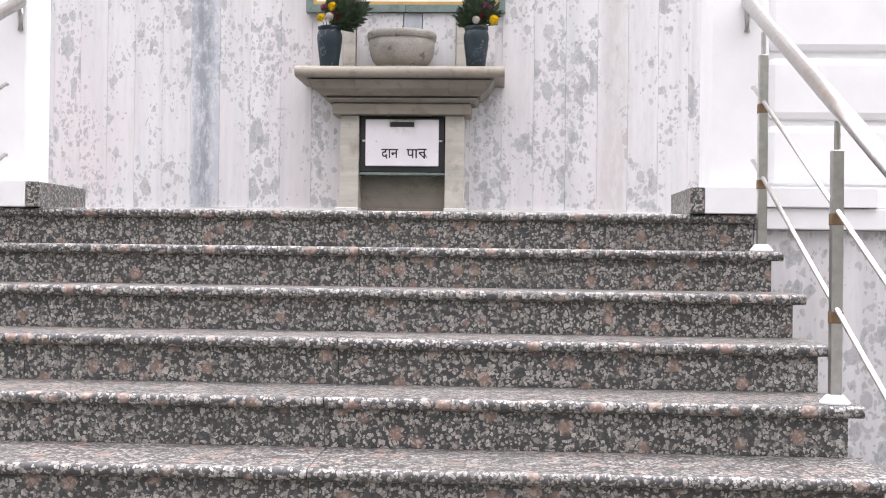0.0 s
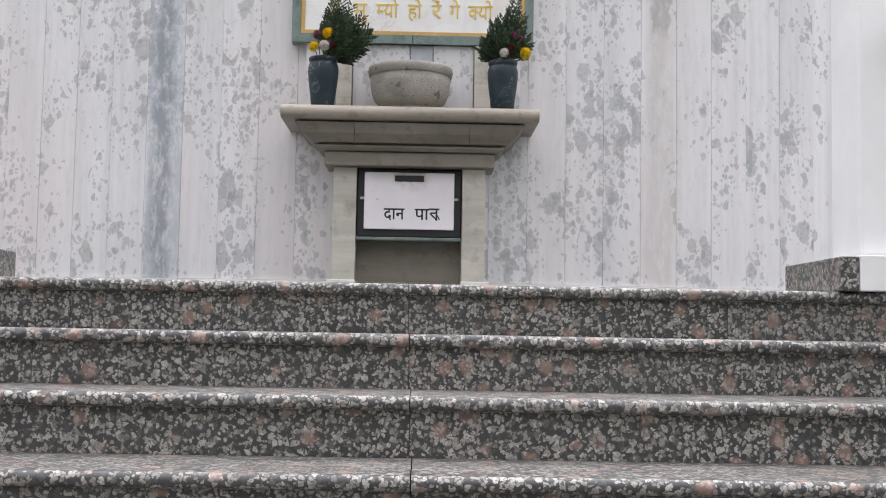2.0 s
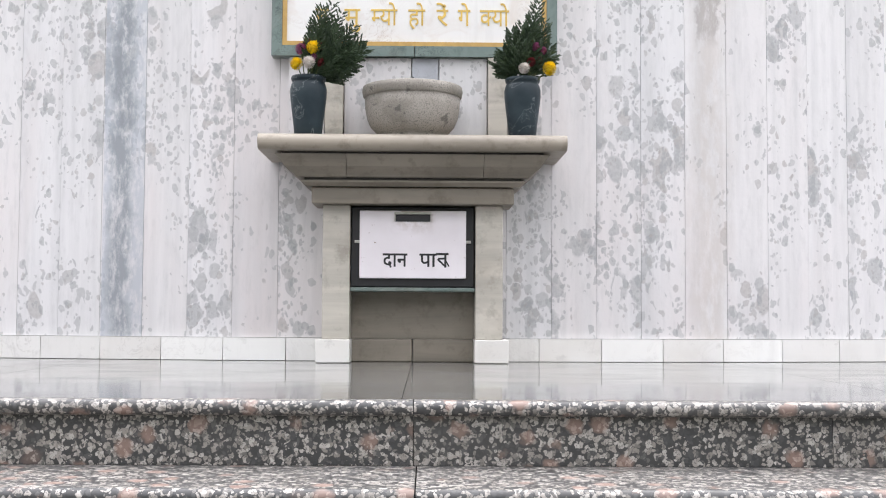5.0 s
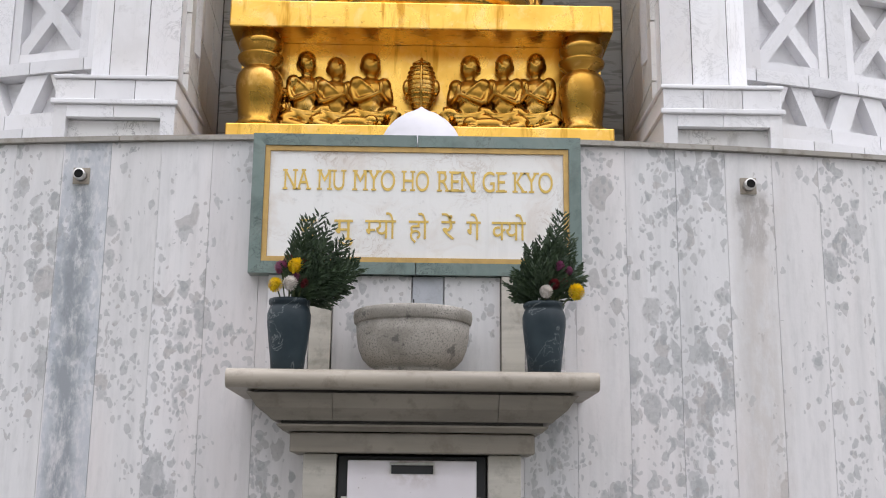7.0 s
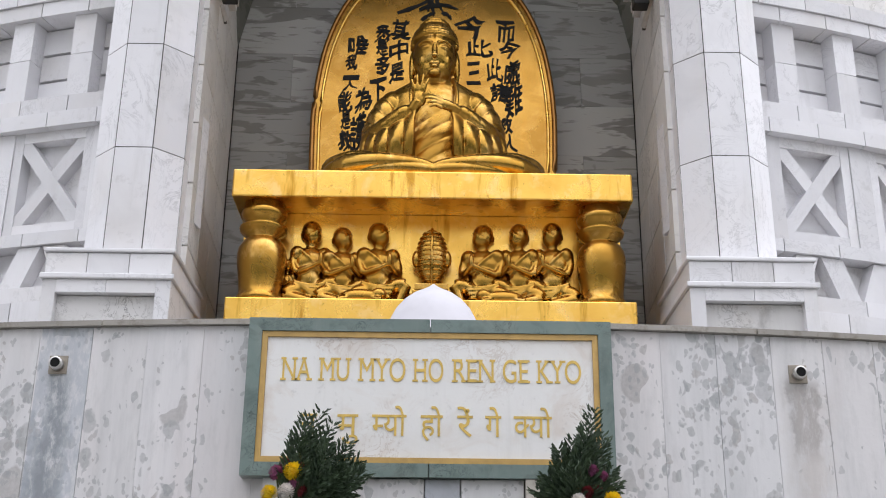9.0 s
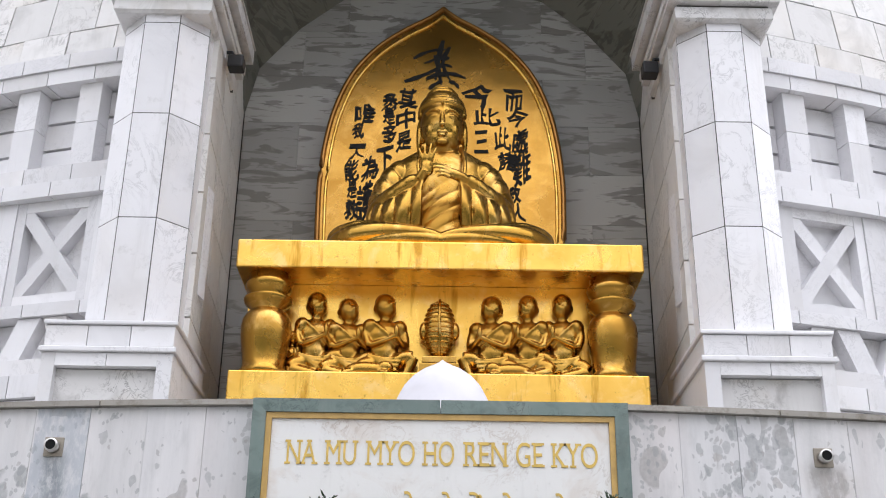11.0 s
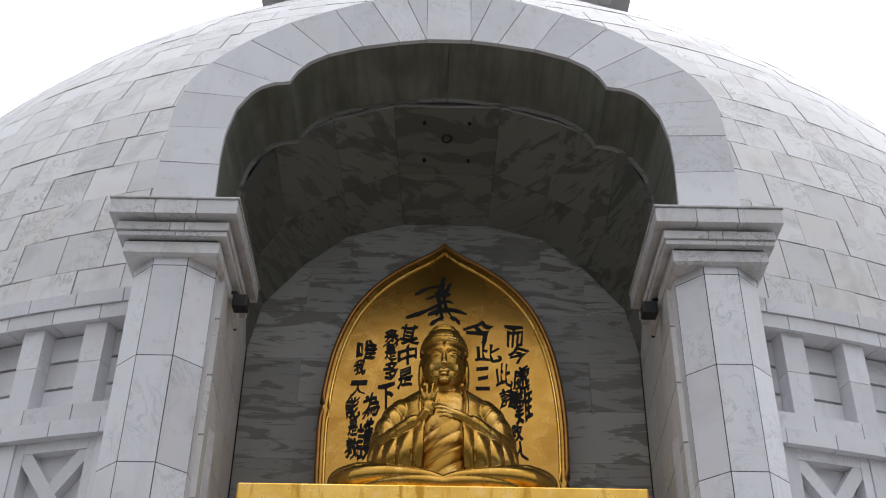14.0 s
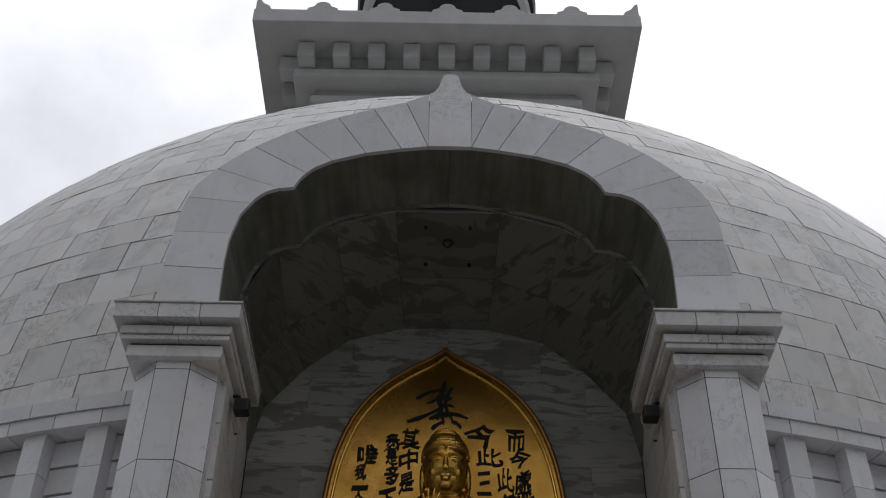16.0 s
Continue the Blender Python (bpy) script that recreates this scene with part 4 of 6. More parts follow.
column.matrix_world = pose(-COLX - 0.004, COLY, 0)
other = copy_thing(column, pose(COLX, COLY, 0))
other.scale = (-1, 1, 1)

# ---- round drum with its railing band ----
R2 = 8.65
KA = 7.6 / R2


def drum_point(radius, a, z):
    return ring_point(radius, a * KA, z)


def drum_arc(a0, a1, r0, r1, z0, z1, steps=4):
    return arc_block(a0 * KA, a1 * KA, r0, r1, z0, z1, steps)


drum = thing("drum", "round drum of white marble with a carved railing band", "drum", kind="structure")
part("drum_core", drum_arc(0.232, 1.5, 8.0, R2 - 0.15, 3.3, 6.5, 40), M_JOINT, drum)
part("drum_core", drum_arc(-1.5, -0.232, 8.0, R2 - 0.15, 3.3, 6.5, 40), M_JOINT, drum)
for s in (-1, 1):
    for z0, z1 in ((4.462, 4.715), (4.802, 5.498)):
        lo, hi = sorted((s * 0.22, s * 0.74))
        part("panel_back", drum_arc(lo, hi, R2 - 0.2, R2 - 0.095, z0, z1, 16), M_BAND, drum)


def ring_course(name, r_in, r_out, z0, z1, step, a_end=0.62, off=0.0, mat=None):
    for s in (-1, 1):
        a = 0.23
        k = 0
        while a < a_end:
            b = a + (step if (k or not off) else off)
            lo, hi = sorted((s * (a + 0.00042), s * (b - 0.00042)))
            part(name, drum_arc(lo, hi, r_in, r_out, z0, z1, 2), mat or M_BAND, drum)
            a, k = b, k + 1


ring_course("cornice_stone", R2 - 0.3, R2 + 0.07, 6.415, 6.52, 0.045)
ring_course("cornice_stone", R2 - 0.3, R2 + 0.055, 6.31, 6.412, 0.045, off=0.02)
ring_course("rail_ledge", R2 - 0.3, R2 + 0.03, 5.602, 5.72, 0.045, off=0.03)
ring_course("rail_ledge", R2 - 0.3, R2 + 0.055, 5.498, 5.598, 0.045)
ring_course("rail_ledge", R2 - 0.3, R2 + 0.025, 4.72, 4.80, 0.05)
ring_course("rail_ledge", R2 - 0.3, R2 + 0.02, 4.36, 4.455, 0.05, off=0.02)
ring_course("rail_ledge", R2 - 0.3, R2 + 0.04, 4.22, 4.355, 0.05)
ring_course("drum_stone", R2 - 0.3, R2 + 0.0, 3.44, 4.215, 0.06)
for s in (-1, 1):
    for i in range(8):
        a = 0.2296 + i * 0.0597
        lo, hi = sorted((s * a, s * (a + 0.0205)))
        for z0, z1 in ((5.722, 6.02), (6.024, 6.308)):
            part("rail_post", drum_arc(lo, hi, R2 - 0.3, R2 + 0.015, z0, z1, 2), M_BAND, drum)
        lo, hi = sorted((s * (a + 0.0207), s * (a + 0.0595)))
        for j in range(3):
            z0 = 5.722 + j * 0.196
            part("rail_bar", drum_arc(lo, hi, R2 - 0.2, R2 - 0.105, z0 + 0.006, z0 + 0.182, 2), M_BAND, drum)
    # crossed panels
    w = 0.0735
    for i in range(-1, 4):
        a0 = 0.2790 + i * (w + 0.020)
        a1 = a0 + w
        z0, z1 = 4.802, 5.497

        def strip(u0, v0, u1, v1, half, r, nm):
            p = Vector((u0 * 7.6, v0))
            q = Vector((u1 * 7.6, v1))
            n = (q - p).normalized()
            n = Vector((-n.y, n.x)) * half
            bm = bmesh.new()
            top, low = [], []
            for f in (0, 0.5, 1):
                for sg in (1, -1):
                    m = p + (q - p) * f + n * sg
                    top.append(bm.verts.new(drum_point(r, s * m.x / 7.6, m.y)))
                    low.append(bm.verts.new(drum_point(R2 - 0.11, s * m.x / 7.6, m.y)))
            for f in (0, 2):
                bm.faces.new((top[f], top[f + 1], top[f + 3], top[f + 2]))
                bm.faces.new((top[f], top[f + 2], low[f + 2], low[f]))
                bm.faces.new((top[f + 1], top[f + 3], low[f + 3], low[f + 1]))
            bmesh.ops.recalc_face_normals(bm, faces=bm.faces)
            part(nm, bm, M_BAND, drum)

        m = 0.0055
        strip(a0 + m, z0 + m * 7.6, a1 - m, z1 - m * 7.6, 0.043, R2 - 0.012, "cross_bar")
        strip(a0 + m, z1 - m * 7.6, a1 - m, z0 + m * 7.6, 0.043, R2 - 0.017, "cross_bar")
        strip(a0 + 0.004, z0, a0 + 0.004, z1, 0.032, R2 - 0.006, "panel_frame")
        strip(a1 - 0.004, z0, a1 - 0.004, z1, 0.032, R2 - 0.006, "panel_frame")
        strip(a0, z0 + 0.035, a1, z0 + 0.035, 0.034, R2 - 0.008, "panel_frame")
        strip(a0, z1 - 0.035, a1, z1 - 0.035, 0.034, R2 - 0.008, "panel_frame")
        lo, hi = sorted((s * (a1 + 0.0005), s * (a1 + 0.0195)))
        part("panel_post", drum_arc(lo, hi, R2 - 0.3, R2 + 0.004, z0, z1, 1), M_BAND, drum)
    for i in range(14):
        a0 = 0.240 + i * 0.036
        pts = [(a0 + 0.002, 4.715), (a0 + 0.022, 4.715), (a0 + 0.036, 4.46), (a0 + 0.016, 4.46)]
        if i % 2:
            pts = [(a0 + 0.016, 4.715), (a0 + 0.036, 4.715), (a0 + 0.022, 4.46), (a0 + 0.002, 4.46)]
        bm = bmesh.new()
        top = [bm.verts.new(drum_point(R2 + 0.002, s * u, v)) for u, v in pts]
        low = [bm.verts.new(drum_point(R2 - 0.11, s * u, v)) for u, v in pts]
        bm.faces.new(top)
        for j in range(4):
            bm.faces.new((top[j], top[(j + 1) % 4], low[(j + 1) % 4], low[j]))
        bmesh.ops.recalc_face_normals(bm, faces=bm.faces)
        part("zigzag_stone", bm, M_BAND, drum)

# ---- harmika on top of the dome ----
M_HARM = plain("painted_concrete", (0.60, 0.60, 0.595), 0.7, 0.0, 0.06, 2.5)
YH = 17.15
harmika = thing("harmika", "square white crowning block with dentils and an overhanging slab", "stupa harmika")


def square(h, z0, z1, bevel=0.0):
    return block(-h, h, YH - h, YH + h, z0, z1, bevel)


part("body", square(1.85, 12.9, 14.95), M_HARM, harmika)
part("moulding", square(2.02, 14.95, 15.10, 0.03), M_HARM, harmika)
part("neck", square(1.95, 15.10, 15.24), M_HARM, harmika)
part("moulding", square(2.27, 15.24, 15.40, 0.03), M_HARM, harmika)
part("core", square(2.15, 15.40, 15.75), M_HARM, harmika)
for i in range(9):
    c = -2.08 + 4.16 * i / 8
    for f in range(4):
        m = Matrix.Translation((0, YH, 0)) @ Matrix.Rotation(math.pi / 2 * f, 4, "Z")
        bm = block(c - 0.125, c + 0.125, -2.50, -2.14, 15.42, 15.72, 0.02)
        bmesh.ops.transform(bm, matrix=m, verts=bm.verts)
        part("dentil", bm, M_HARM, harmika)
part("top_slab", square(2.86, 15.75, 16.02, 0.015), M_HARM, harmika)
for f in range(4):
    m = Matrix.Translation((0, YH, 0)) @ Matrix.Rotation(math.pi / 2 * f, 4, "Z")
    for c in (-1.85, -0.93, 0.0, 0.93, 1.85):
        pts = [(c - 0.23, 16.02), (c + 0.23, 16.02), (c + 0.22, 16.08)]
        pts += [(c + 0.15, 16.11)] + [(c + 0.12 * math.cos(math.pi * j / 8), 16.125 + 0.10 * math.sin(math.pi * j / 8)) for j in range(9)] + [(c - 0.15, 16.11), (c - 0.22, 16.08)]
        bm = prism(pts, -2.84, -2.62)
        bmesh.ops.transform(bm, matrix=m, verts=bm.verts)
        part("merlon", bm, M_HARM, harmika)
    pts = [(2.60, 16.02), (2.84, 16.02), (2.84, 16.30), (2.79, 16.27), (2.73, 16.17), (2.64, 16.11)]
    for q in (1, -1) if f % 2 == 0 else ():
        bm = prism([(q * x, z) for x, z in pts], -2.84, -2.62)
        bmesh.ops.transform(bm, matrix=m, verts=bm.verts)
        part("corner_merlon", bm, M_HARM, harmika)
parasol = thing("parasol_spire", "dark ringed parasol on a short mast above the harmika", "stupa spire")
part("mast", lathe([(0.35, 0), (0.30, 3.9)], 20, (0, YH, 15.9)), M_HARM, parasol)
part("disc", lathe([(0.4, 3.55), (1.62, 3.75), (1.66, 3.85), (1.5, 3.95), (0.3, 4.15)], 40, (0, YH, 15.9)), M_BLACK, parasol, "black parasol disc")
part("rim", lathe([(1.40, 3.50), (1.52, 3.48), (1.56, 3.58), (1.42, 3.66)], 40, (0, YH, 15.9), caps=False), M_HARM, parasol, "white rim")

grow = Matrix.Translation((-0.07, 3.26, 2.5)) @ Matrix.Scale((18.2 - 3.26) / (YH - 3.26), 4) @ Matrix.Translation((0.07, -3.26, -2.5))
for ob in (harmika, parasol):
    ob.matrix_world = grow @ pose(0, 0, -0.25 if ob is parasol else 0)

# ---- dome ----
RD, ZD = 8.475, 6.0
dome = thing("dome", "great round dome of weathered white marble blocks", "dome", kind="structure")
bm = bmesh.new()
rings = []
for i in range(33):
    e = -0.05 + (math.pi / 2 + 0.045) * i / 32
    rings.append([bm.verts.new((0.996 * RD * math.cos(e) * math.sin(a), YC - 0.996 * RD * math.cos(e) * math.cos(a), ZD + 0.996 * RD * math.sin(e))) for a in [-math.pi + 2 * math.pi * j / 96 for j in range(96)]])
for u, v in zip(rings, rings[1:]):
    for j in range(96):
        x = sum(p.co.x for p in (u[j], u[(j + 1) % 96], v[j], v[(j + 1) % 96])) / 4
        y = u[j].co.y
        z = u[j].co.z
        if abs(x) < 1.55 and y < YC and z < ZD + 2.3:
            continue
        bm.faces.new((u[j], u[(j + 1) % 96], v[(j + 1) % 96], v[j]))
part("dome_core", bm, M_JOINT, dome, smooth=True)
DE = 0.0435
rest = bmesh.new()
tiles = []
for row in range(36):
    e0 = 0.066 + row * DE
    e1 = e0 + DE
    if e1 > 1.54:
        break
    step = 0.375 / (RD * math.cos((e0 + e1) / 2))
    step = min(step, 0.4)
    n = int(2.3 / step)
    off = (row % 2) * 0.5 + random.uniform(-0.12, 0.12)
    for j in range(-n // 2, n // 2):
        tiles.append(((j + off) * step, step, e0, e1))


def dome_tile(bm, a0, a1, e0, e1, lift):
    g = 0.004 / RD
    r = RD + lift
    vs = []
    for rr in (r, RD - 0.06):
        for a, e in ((a0 + g, e0 + g), (a1 - g, e0 + g), (a1 - g, e1 - g), (a0 + g, e1 - g)):
            vs.append(bm.verts.new((rr * math.cos(e) * math.sin(a), YC - rr * math.cos(e) * math.cos(a), ZD + rr * math.sin(e))))
    bm.faces.new(vs[:4])
    for k in range(4):
        bm.faces.new((vs[k], vs[k + 4], vs[(k + 1) % 4 + 4], vs[(k + 1) % 4]))
    return bm


single = 0
for a0, step, e0, e1 in tiles:
    am = a0 + step / 2
    x = RD * math.cos(e0) * math.sin(am)
    if abs(x) < 1.72 and RD * math.sin(e0) + ZD < 8.5:
        continue
    lift = random.uniform(-0.004, 0.004)
    if abs(am) < 0.62 and e0 < 0.62 and single < 300:
        single += 1
        part("dome_block", dome_tile(bmesh.new(), a0, a0 + step, e0, e1, lift), M_DOME, dome)
    else:
        dome_tile(rest, a0, a0 + step, e0, e1, lift)
ob = part("dome_blocks", rest, M_DOME, dome)
ob["kind"] = "stuff"

# ---- statue in the niche ----
def remeshed(ob, voxel, smooth_turns=3):
    m = ob.modifiers.new("blend", "REMESH")
    m.mode, m.voxel_size, m.use_smooth_shade = "VOXEL", voxel, True
    if smooth_turns:
        k = ob.modifiers.new("soften", "SMOOTH")
        k.factor, k.iterations = 0.5, smooth_turns
    return ob


def blob(bm, c, r, rot=(0, 0, 0), seg=20):
    """An ellipsoid at c with radii r."""
    m = pose(*c, *rot) @ Matrix.Diagonal((*r, 1))
    half = seg // 2
    low, top = bm.verts.new(m @ Vector((0, 0, -1))), bm.verts.new(m @ Vector((0, 0, 1)))
    rings = []
    for i in range(1, half):
        e = math.pi * i / half - math.pi / 2
        rings.append([bm.verts.new(m @ Vector((math.cos(e) * math.cos(2 * math.pi * j / seg), math.cos(e) * math.sin(2 * math.pi * j / seg), math.sin(e)))) for j in range(seg)])
    for u, v in zip(rings, rings[1:]):
        for j in range(seg):
            bm.faces.new((u[j], u[(j + 1) % seg], v[(j + 1) % seg], v[j]))
    for j in range(seg):
        bm.faces.new((low, rings[0][(j + 1) % seg], rings[0][j]))
        bm.faces.new((top, rings[-1][j], rings[-1][(j + 1) % seg]))


def curve3(p, q, r, n=8):
    """Points of a bend from p by q to r."""
    p, q, r = Vector(p), Vector(q), Vector(r)
    return [p * (1 - t) ** 2 + q * 2 * t * (1 - t) + r * t * t for t in [i / n for i in range(n + 1)]]


def limb(bm, line, r0, r1, flat=1.0):
    """A soft limb: a chain of balls along points."""
    for i, p in enumerate(line):
        r = r0 + (r1 - r0) * i / (len(line) - 1)
        blob(bm, tuple(p), (r, r * flat, r), seg=14)


def crease(x):
    """Rounded folds with sharp valleys, one for each unit of x."""
    return abs(math.sin(math.pi * x)) ** 0.38


def folded(bm, line, radii, along_n, around_n, depth, flat=1.0, seg=64, steps=70, skew=0.0):
    """A draped limb along a line of points, with folds that run along it or round it."""
    pts = [Vector(p) for p in line]
    n = len(pts) - 1
    rings = []
    for i in range(steps + 1):
        u = i / steps
        f = min(int(u * n), n - 1)
        p = pts[f].lerp(pts[f + 1], u * n - f)
        d = (pts[min(f + 2, n)] - pts[max(f - 1, 0)]).normalized()
        side = d.cross(Vector((0, 1, 0))).normalized()
        other = side.cross(d)
        k = u * (len(radii) - 1)
        a = min(int(k), len(radii) - 2)
        r = radii[a] + (radii[a + 1] - radii[a]) * (k - a)
        end = min(1.0, math.sqrt(max(0.0, 1 - (2 * u - 1) ** 8)) + 0.02)
        ring = []
        for j in range(seg):
            w = 2 * math.pi * j / seg
            g = 1 - depth * (1 - crease(along_n * u + around_n * w / math.pi / 2 + skew * math.cos(w))) * end
            ring.append(bm.verts.new(p + (side * math.cos(w) + other * math.sin(w) * flat) * r * g * end))
        rings.append(ring)
    for u, v in zip(rings, rings[1:]):
        for j in range(seg):
            bm.faces.new((u[j], u[(j + 1) % seg], v[(j + 1) % seg], v[j]))
    bm.faces.new(list(reversed(rings[0])))
    bm.faces.new(rings[-1])


def sleeve(bm, s):
    """A wide sleeve that hangs in folds from the forearm to the lap."""
    top = curve3((s * 0.43, -0.03, 0.50), (s * 0.36, -0.24, 0.36), (s * 0.115, -0.295, 0.525), 40)
    low = curve3((s * 0.430, -0.06, 0.17), (s * 0.34, -0.26, 0.12), (s * 0.122, -0.29, 0.17), 40)
    front, back = [], []
    for i in range(41):
        u = i / 40
        a, b = [], []
        for j in range(41):
            v = j / 40
            p = top[i].lerp(low[i], v)
            bulge = 0.035 * math.sin(math.pi * v) + 0.042 * crease(4.6 * u + 0.9 * v * (1 - u)) * min(1.0, 0.25 + 1.3 * v)
            out = Vector((s * 0.45 * (1 - u), -1, 0)).normalized()
            a.append(bm.verts.new(p + out * bulge))
            b.append(bm.verts.new(p - out * 0.10))
        front.append(a)
        back.append(b)
    for i in range(40):
        for j in range(40):
            bm.faces.new((front[i][j], front[i + 1][j], front[i + 1][j + 1], front[i][j + 1]))
            bm.faces.new((back[i][j], back[i][j + 1], back[i + 1][j + 1], back[i + 1][j]))
        for j in (0, 40):
            bm.faces.new((front[i][j], back[i][j], back[i + 1][j], front[i + 1][j]))
    for i in (0, 40):
        for j in range(40):
            bm.faces.new((front[i][j], front[i][j + 1], back[i][j + 1], back[i][j]))


def robe(bm):
    """The draped trunk with slanting folds over the chest."""
    prof = [(0.06, 0.40, 0.24), (0.20, 0.37, 0.245), (0.35, 0.35, 0.235), (0.50, 0.345, 0.215), (0.64, 0.33, 0.20), (0.75, 0.31, 0.180), (0.81, 0.27, 0.16), (0.85, 0.21, 0.14), (0.885, 0.145, 0.11), (0.92, 0.09, 0.09)]
    nz, na = 120, 240
    rows = []
    for i in range(nz + 1):
        z = 0.06 + 0.86 * i / nz
        k = max(j for j in range(len(prof) - 1) if prof[j][0] <= z + 1e-9)
        f = (z - prof[k][0]) / (prof[k + 1][0] - prof[k][0])
        hx = prof[k][1] + (prof[k + 1][1] - prof[k][1]) * f
        hy = prof[k][2] + (prof[k + 1][2] - prof[k][2]) * f
        ring = []
        for j in range(na):
            a = 2 * math.pi * j / na
            x = math.cos(a)
            fade = min(1.0, max(0.0, (0.70 - z) / 0.25))
            g = 1 - 0.042 * fade * (1 - crease(z * 9.0 - 2.4 * x + 1.2 * x * x))
            ring.append(bm.verts.new((hx * g * x, 0.06 + hy * g * math.sin(a), z)))
        rows.append(ring)
    for u, v in zip(rows, rows[1:]):
        for j in range(na):
            bm.faces.new((u[j], u[(j + 1) % na], v[(j + 1) % na], v[j]))
    bm.faces.new(list(reversed(rows[0])))
    bm.faces.new(rows[-1])


def seated_figure():
    bm = bmesh.new()
    robe(bm)
    blob(bm, (0, 0.0, 0.05), (0.66, 0.30, 0.06), seg=32)
    for s in (-1, 1):
        # crossed legs under the cloth
        folded(bm, curve3((s * 0.02, -0.16, 0.11), (s * 0.40, -0.08, 0.20), (s * 0.625, -0.08, 0.125), 24), (0.10, 0.125, 0.115, 0.105), 0.7, 4, 0.20, 1.0, 72, 60)
        folded(bm, curve3((s * 0.655, -0.09, 0.115), (s * 0.46, -0.35, 0.135), (-s * 0.04, -0.325, 0.055), 24), (0.100, 0.115, 0.09, 0.065), 1.3 * s, 4, 0.22, 0.9, 72, 70)
        # upper arms and wide sleeves
        folded(bm, curve3((s * 0.19, 0.05, 0.765), (s * 0.315, 0.03, 0.70), (s * 0.37, -0.02, 0.36), 20), (0.08, 0.105, 0.11, 0.105), 4.6, 0, 0.13, 1.1, 64, 110, 0.6 * s)
        folded(bm, curve3((s * 0.37, -0.04, 0.40), (s * 0.30, -0.22, 0.40), (s * 0.13, -0.285, 0.53), 16), (0.095, 0.075, 0.052), 5.0, 0, 0.07, 1.0, 40, 60, 0.3)
        sleeve(bm, s)
        tube(curve3((s * 0.115, -0.31, 0.53), (s * 0.125, -0.345, 0.36), (s * 0.120, -0.30, 0.165), 16), 0.011, 8, bm)
        # robe edges beside the chest
        tube(curve3((s * 0.12, -0.06, 0.865), (s * 0.17, -0.215, 0.70), (s * 0.12, -0.215, 0.48), 14), 0.013, 8, bm)
    limb(bm, [(0, 0.02, 0.82), (0, 0.015, 0.85), (0, 0.01, 0.88), (0, 0.005, 0.91)], 0.093, 0.086)
    for z, r in ((0.845, 0.108), (0.872, 0.098)):
        tube([(r * math.cos(a), 0.012 + r * math.sin(a), z) for a in [math.pi * 2 * i / 24 for i in range(25)]], 0.009, 6, bm)
    # head
    H = -0.028
    blob(bm, (0, -0.012, 1.035 + H), (0.141, 0.150, 0.170), seg=32)
    blob(bm, (0, -0.045, 0.945 + H), (0.113, 0.100, 0.084), seg=24)
    blob(bm, (0, -0.128, 0.902 + H), (0.040, 0.024, 0.022), seg=16)
    blob(bm, (0, 0.025, 1.12 + H), (0.150, 0.155, 0.135), seg=32)
    blob(bm, (0, 0.03, 1.205 + H), (0.108, 0.105, 0.090), seg=24)
    blob(bm, (0, -0.165, 1.020 + H), (0.014, 0.020, 0.048), (12, 0, 0))
    blob(bm, (0, -0.172, 0.988 + H), (0.023, 0.014, 0.012))
    blob(bm, (0, -0.154, 0.950 + H), (0.036, 0.014, 0.008))
    blob(bm, (0, -0.149, 0.932 + H), (0.027, 0.015, 0.009))
    blob(bm, (0, -0.160, 1.122 + H), (0.012, 0.011, 0.012))
    for s in (-1, 1):
        blob(bm, (s * 0.146, 0.005, 0.985 + H), (0.020, 0.034, 0.100))
        blob(bm, (s * 0.057, -0.138, 1.046 + H), (0.038, 0.018, 0.013), (0, 0, s * 18))
        tube(curve3((s * 0.019, -0.163, 1.062 + H), (s * 0.055, -0.168, 1.098 + H), (s * 0.108, -0.122, 1.066 + H)), 0.0075, 6, bm)
        blob(bm, (s * 0.062, -0.096, 0.985 + H), (0.046, 0.038, 0.060))
    for row in range(10):
        e = -0.10 + row * 0.14
        n = int(24 * math.cos(e)) + 3
        for j in range(n):
            a = math.pi * (j + 0.5 * (row % 2)) / n + math.pi
            low = 1.0 if abs(math.cos(a)) > 0.93 or e > 0.16 else 0.0
            if low:
                blob(bm, (0.151 * math.cos(e) * math.cos(a), 0.022 + 0.158 * math.cos(e) * math.sin(a), 1.12 + H + 0.137 * math.sin(e)), (0.0110, 0.0110, 0.0110), seg=8)
    for row in range(4):
        e = 0.15 + row * 0.35
        n = int(15 * math.cos(e)) + 2
        for j in range(n):
            a = math.pi * (j + 0.5 * (row % 2)) / n + math.pi
            blob(bm, (0.108 * math.cos(e) * math.cos(a), 0.03 + 0.105 * math.cos(e) * math.sin(a), 1.205 + H + 0.090 * math.sin(e)), (0.0115, 0.0115, 0.0115), seg=8)
    # hands held before the chest
    tube([(-0.135, -0.295, 0.50), (-0.098, -0.315, 0.56)], 0.036, 12, bm)
    blob(bm, (-0.088, -0.318, 0.580), (0.040, 0.026, 0.060), (0, -10, 0))
    for dx, dz in ((-0.045, 0.105), (-0.018, 0.14), (0.012, 0.145), (0.036, 0.11)):
        tube(curve3((-0.088 + dx * 0.6, -0.322, 0.61), (-0.088 + dx, -0.348, 0.675), (-0.080 + dx * 1.3, -0.332, 0.61 + dz)), 0.0122, 8, bm, 0.65)
    tube(curve3((-0.058, -0.33, 0.575), (-0.03, -0.36, 0.59), (-0.032, -0.35, 0.625)), 0.012, 8, bm, 0.7)
    tube([(0.15, -0.295, 0.50), (0.11, -0.315, 0.52)], 0.036, 12, bm)
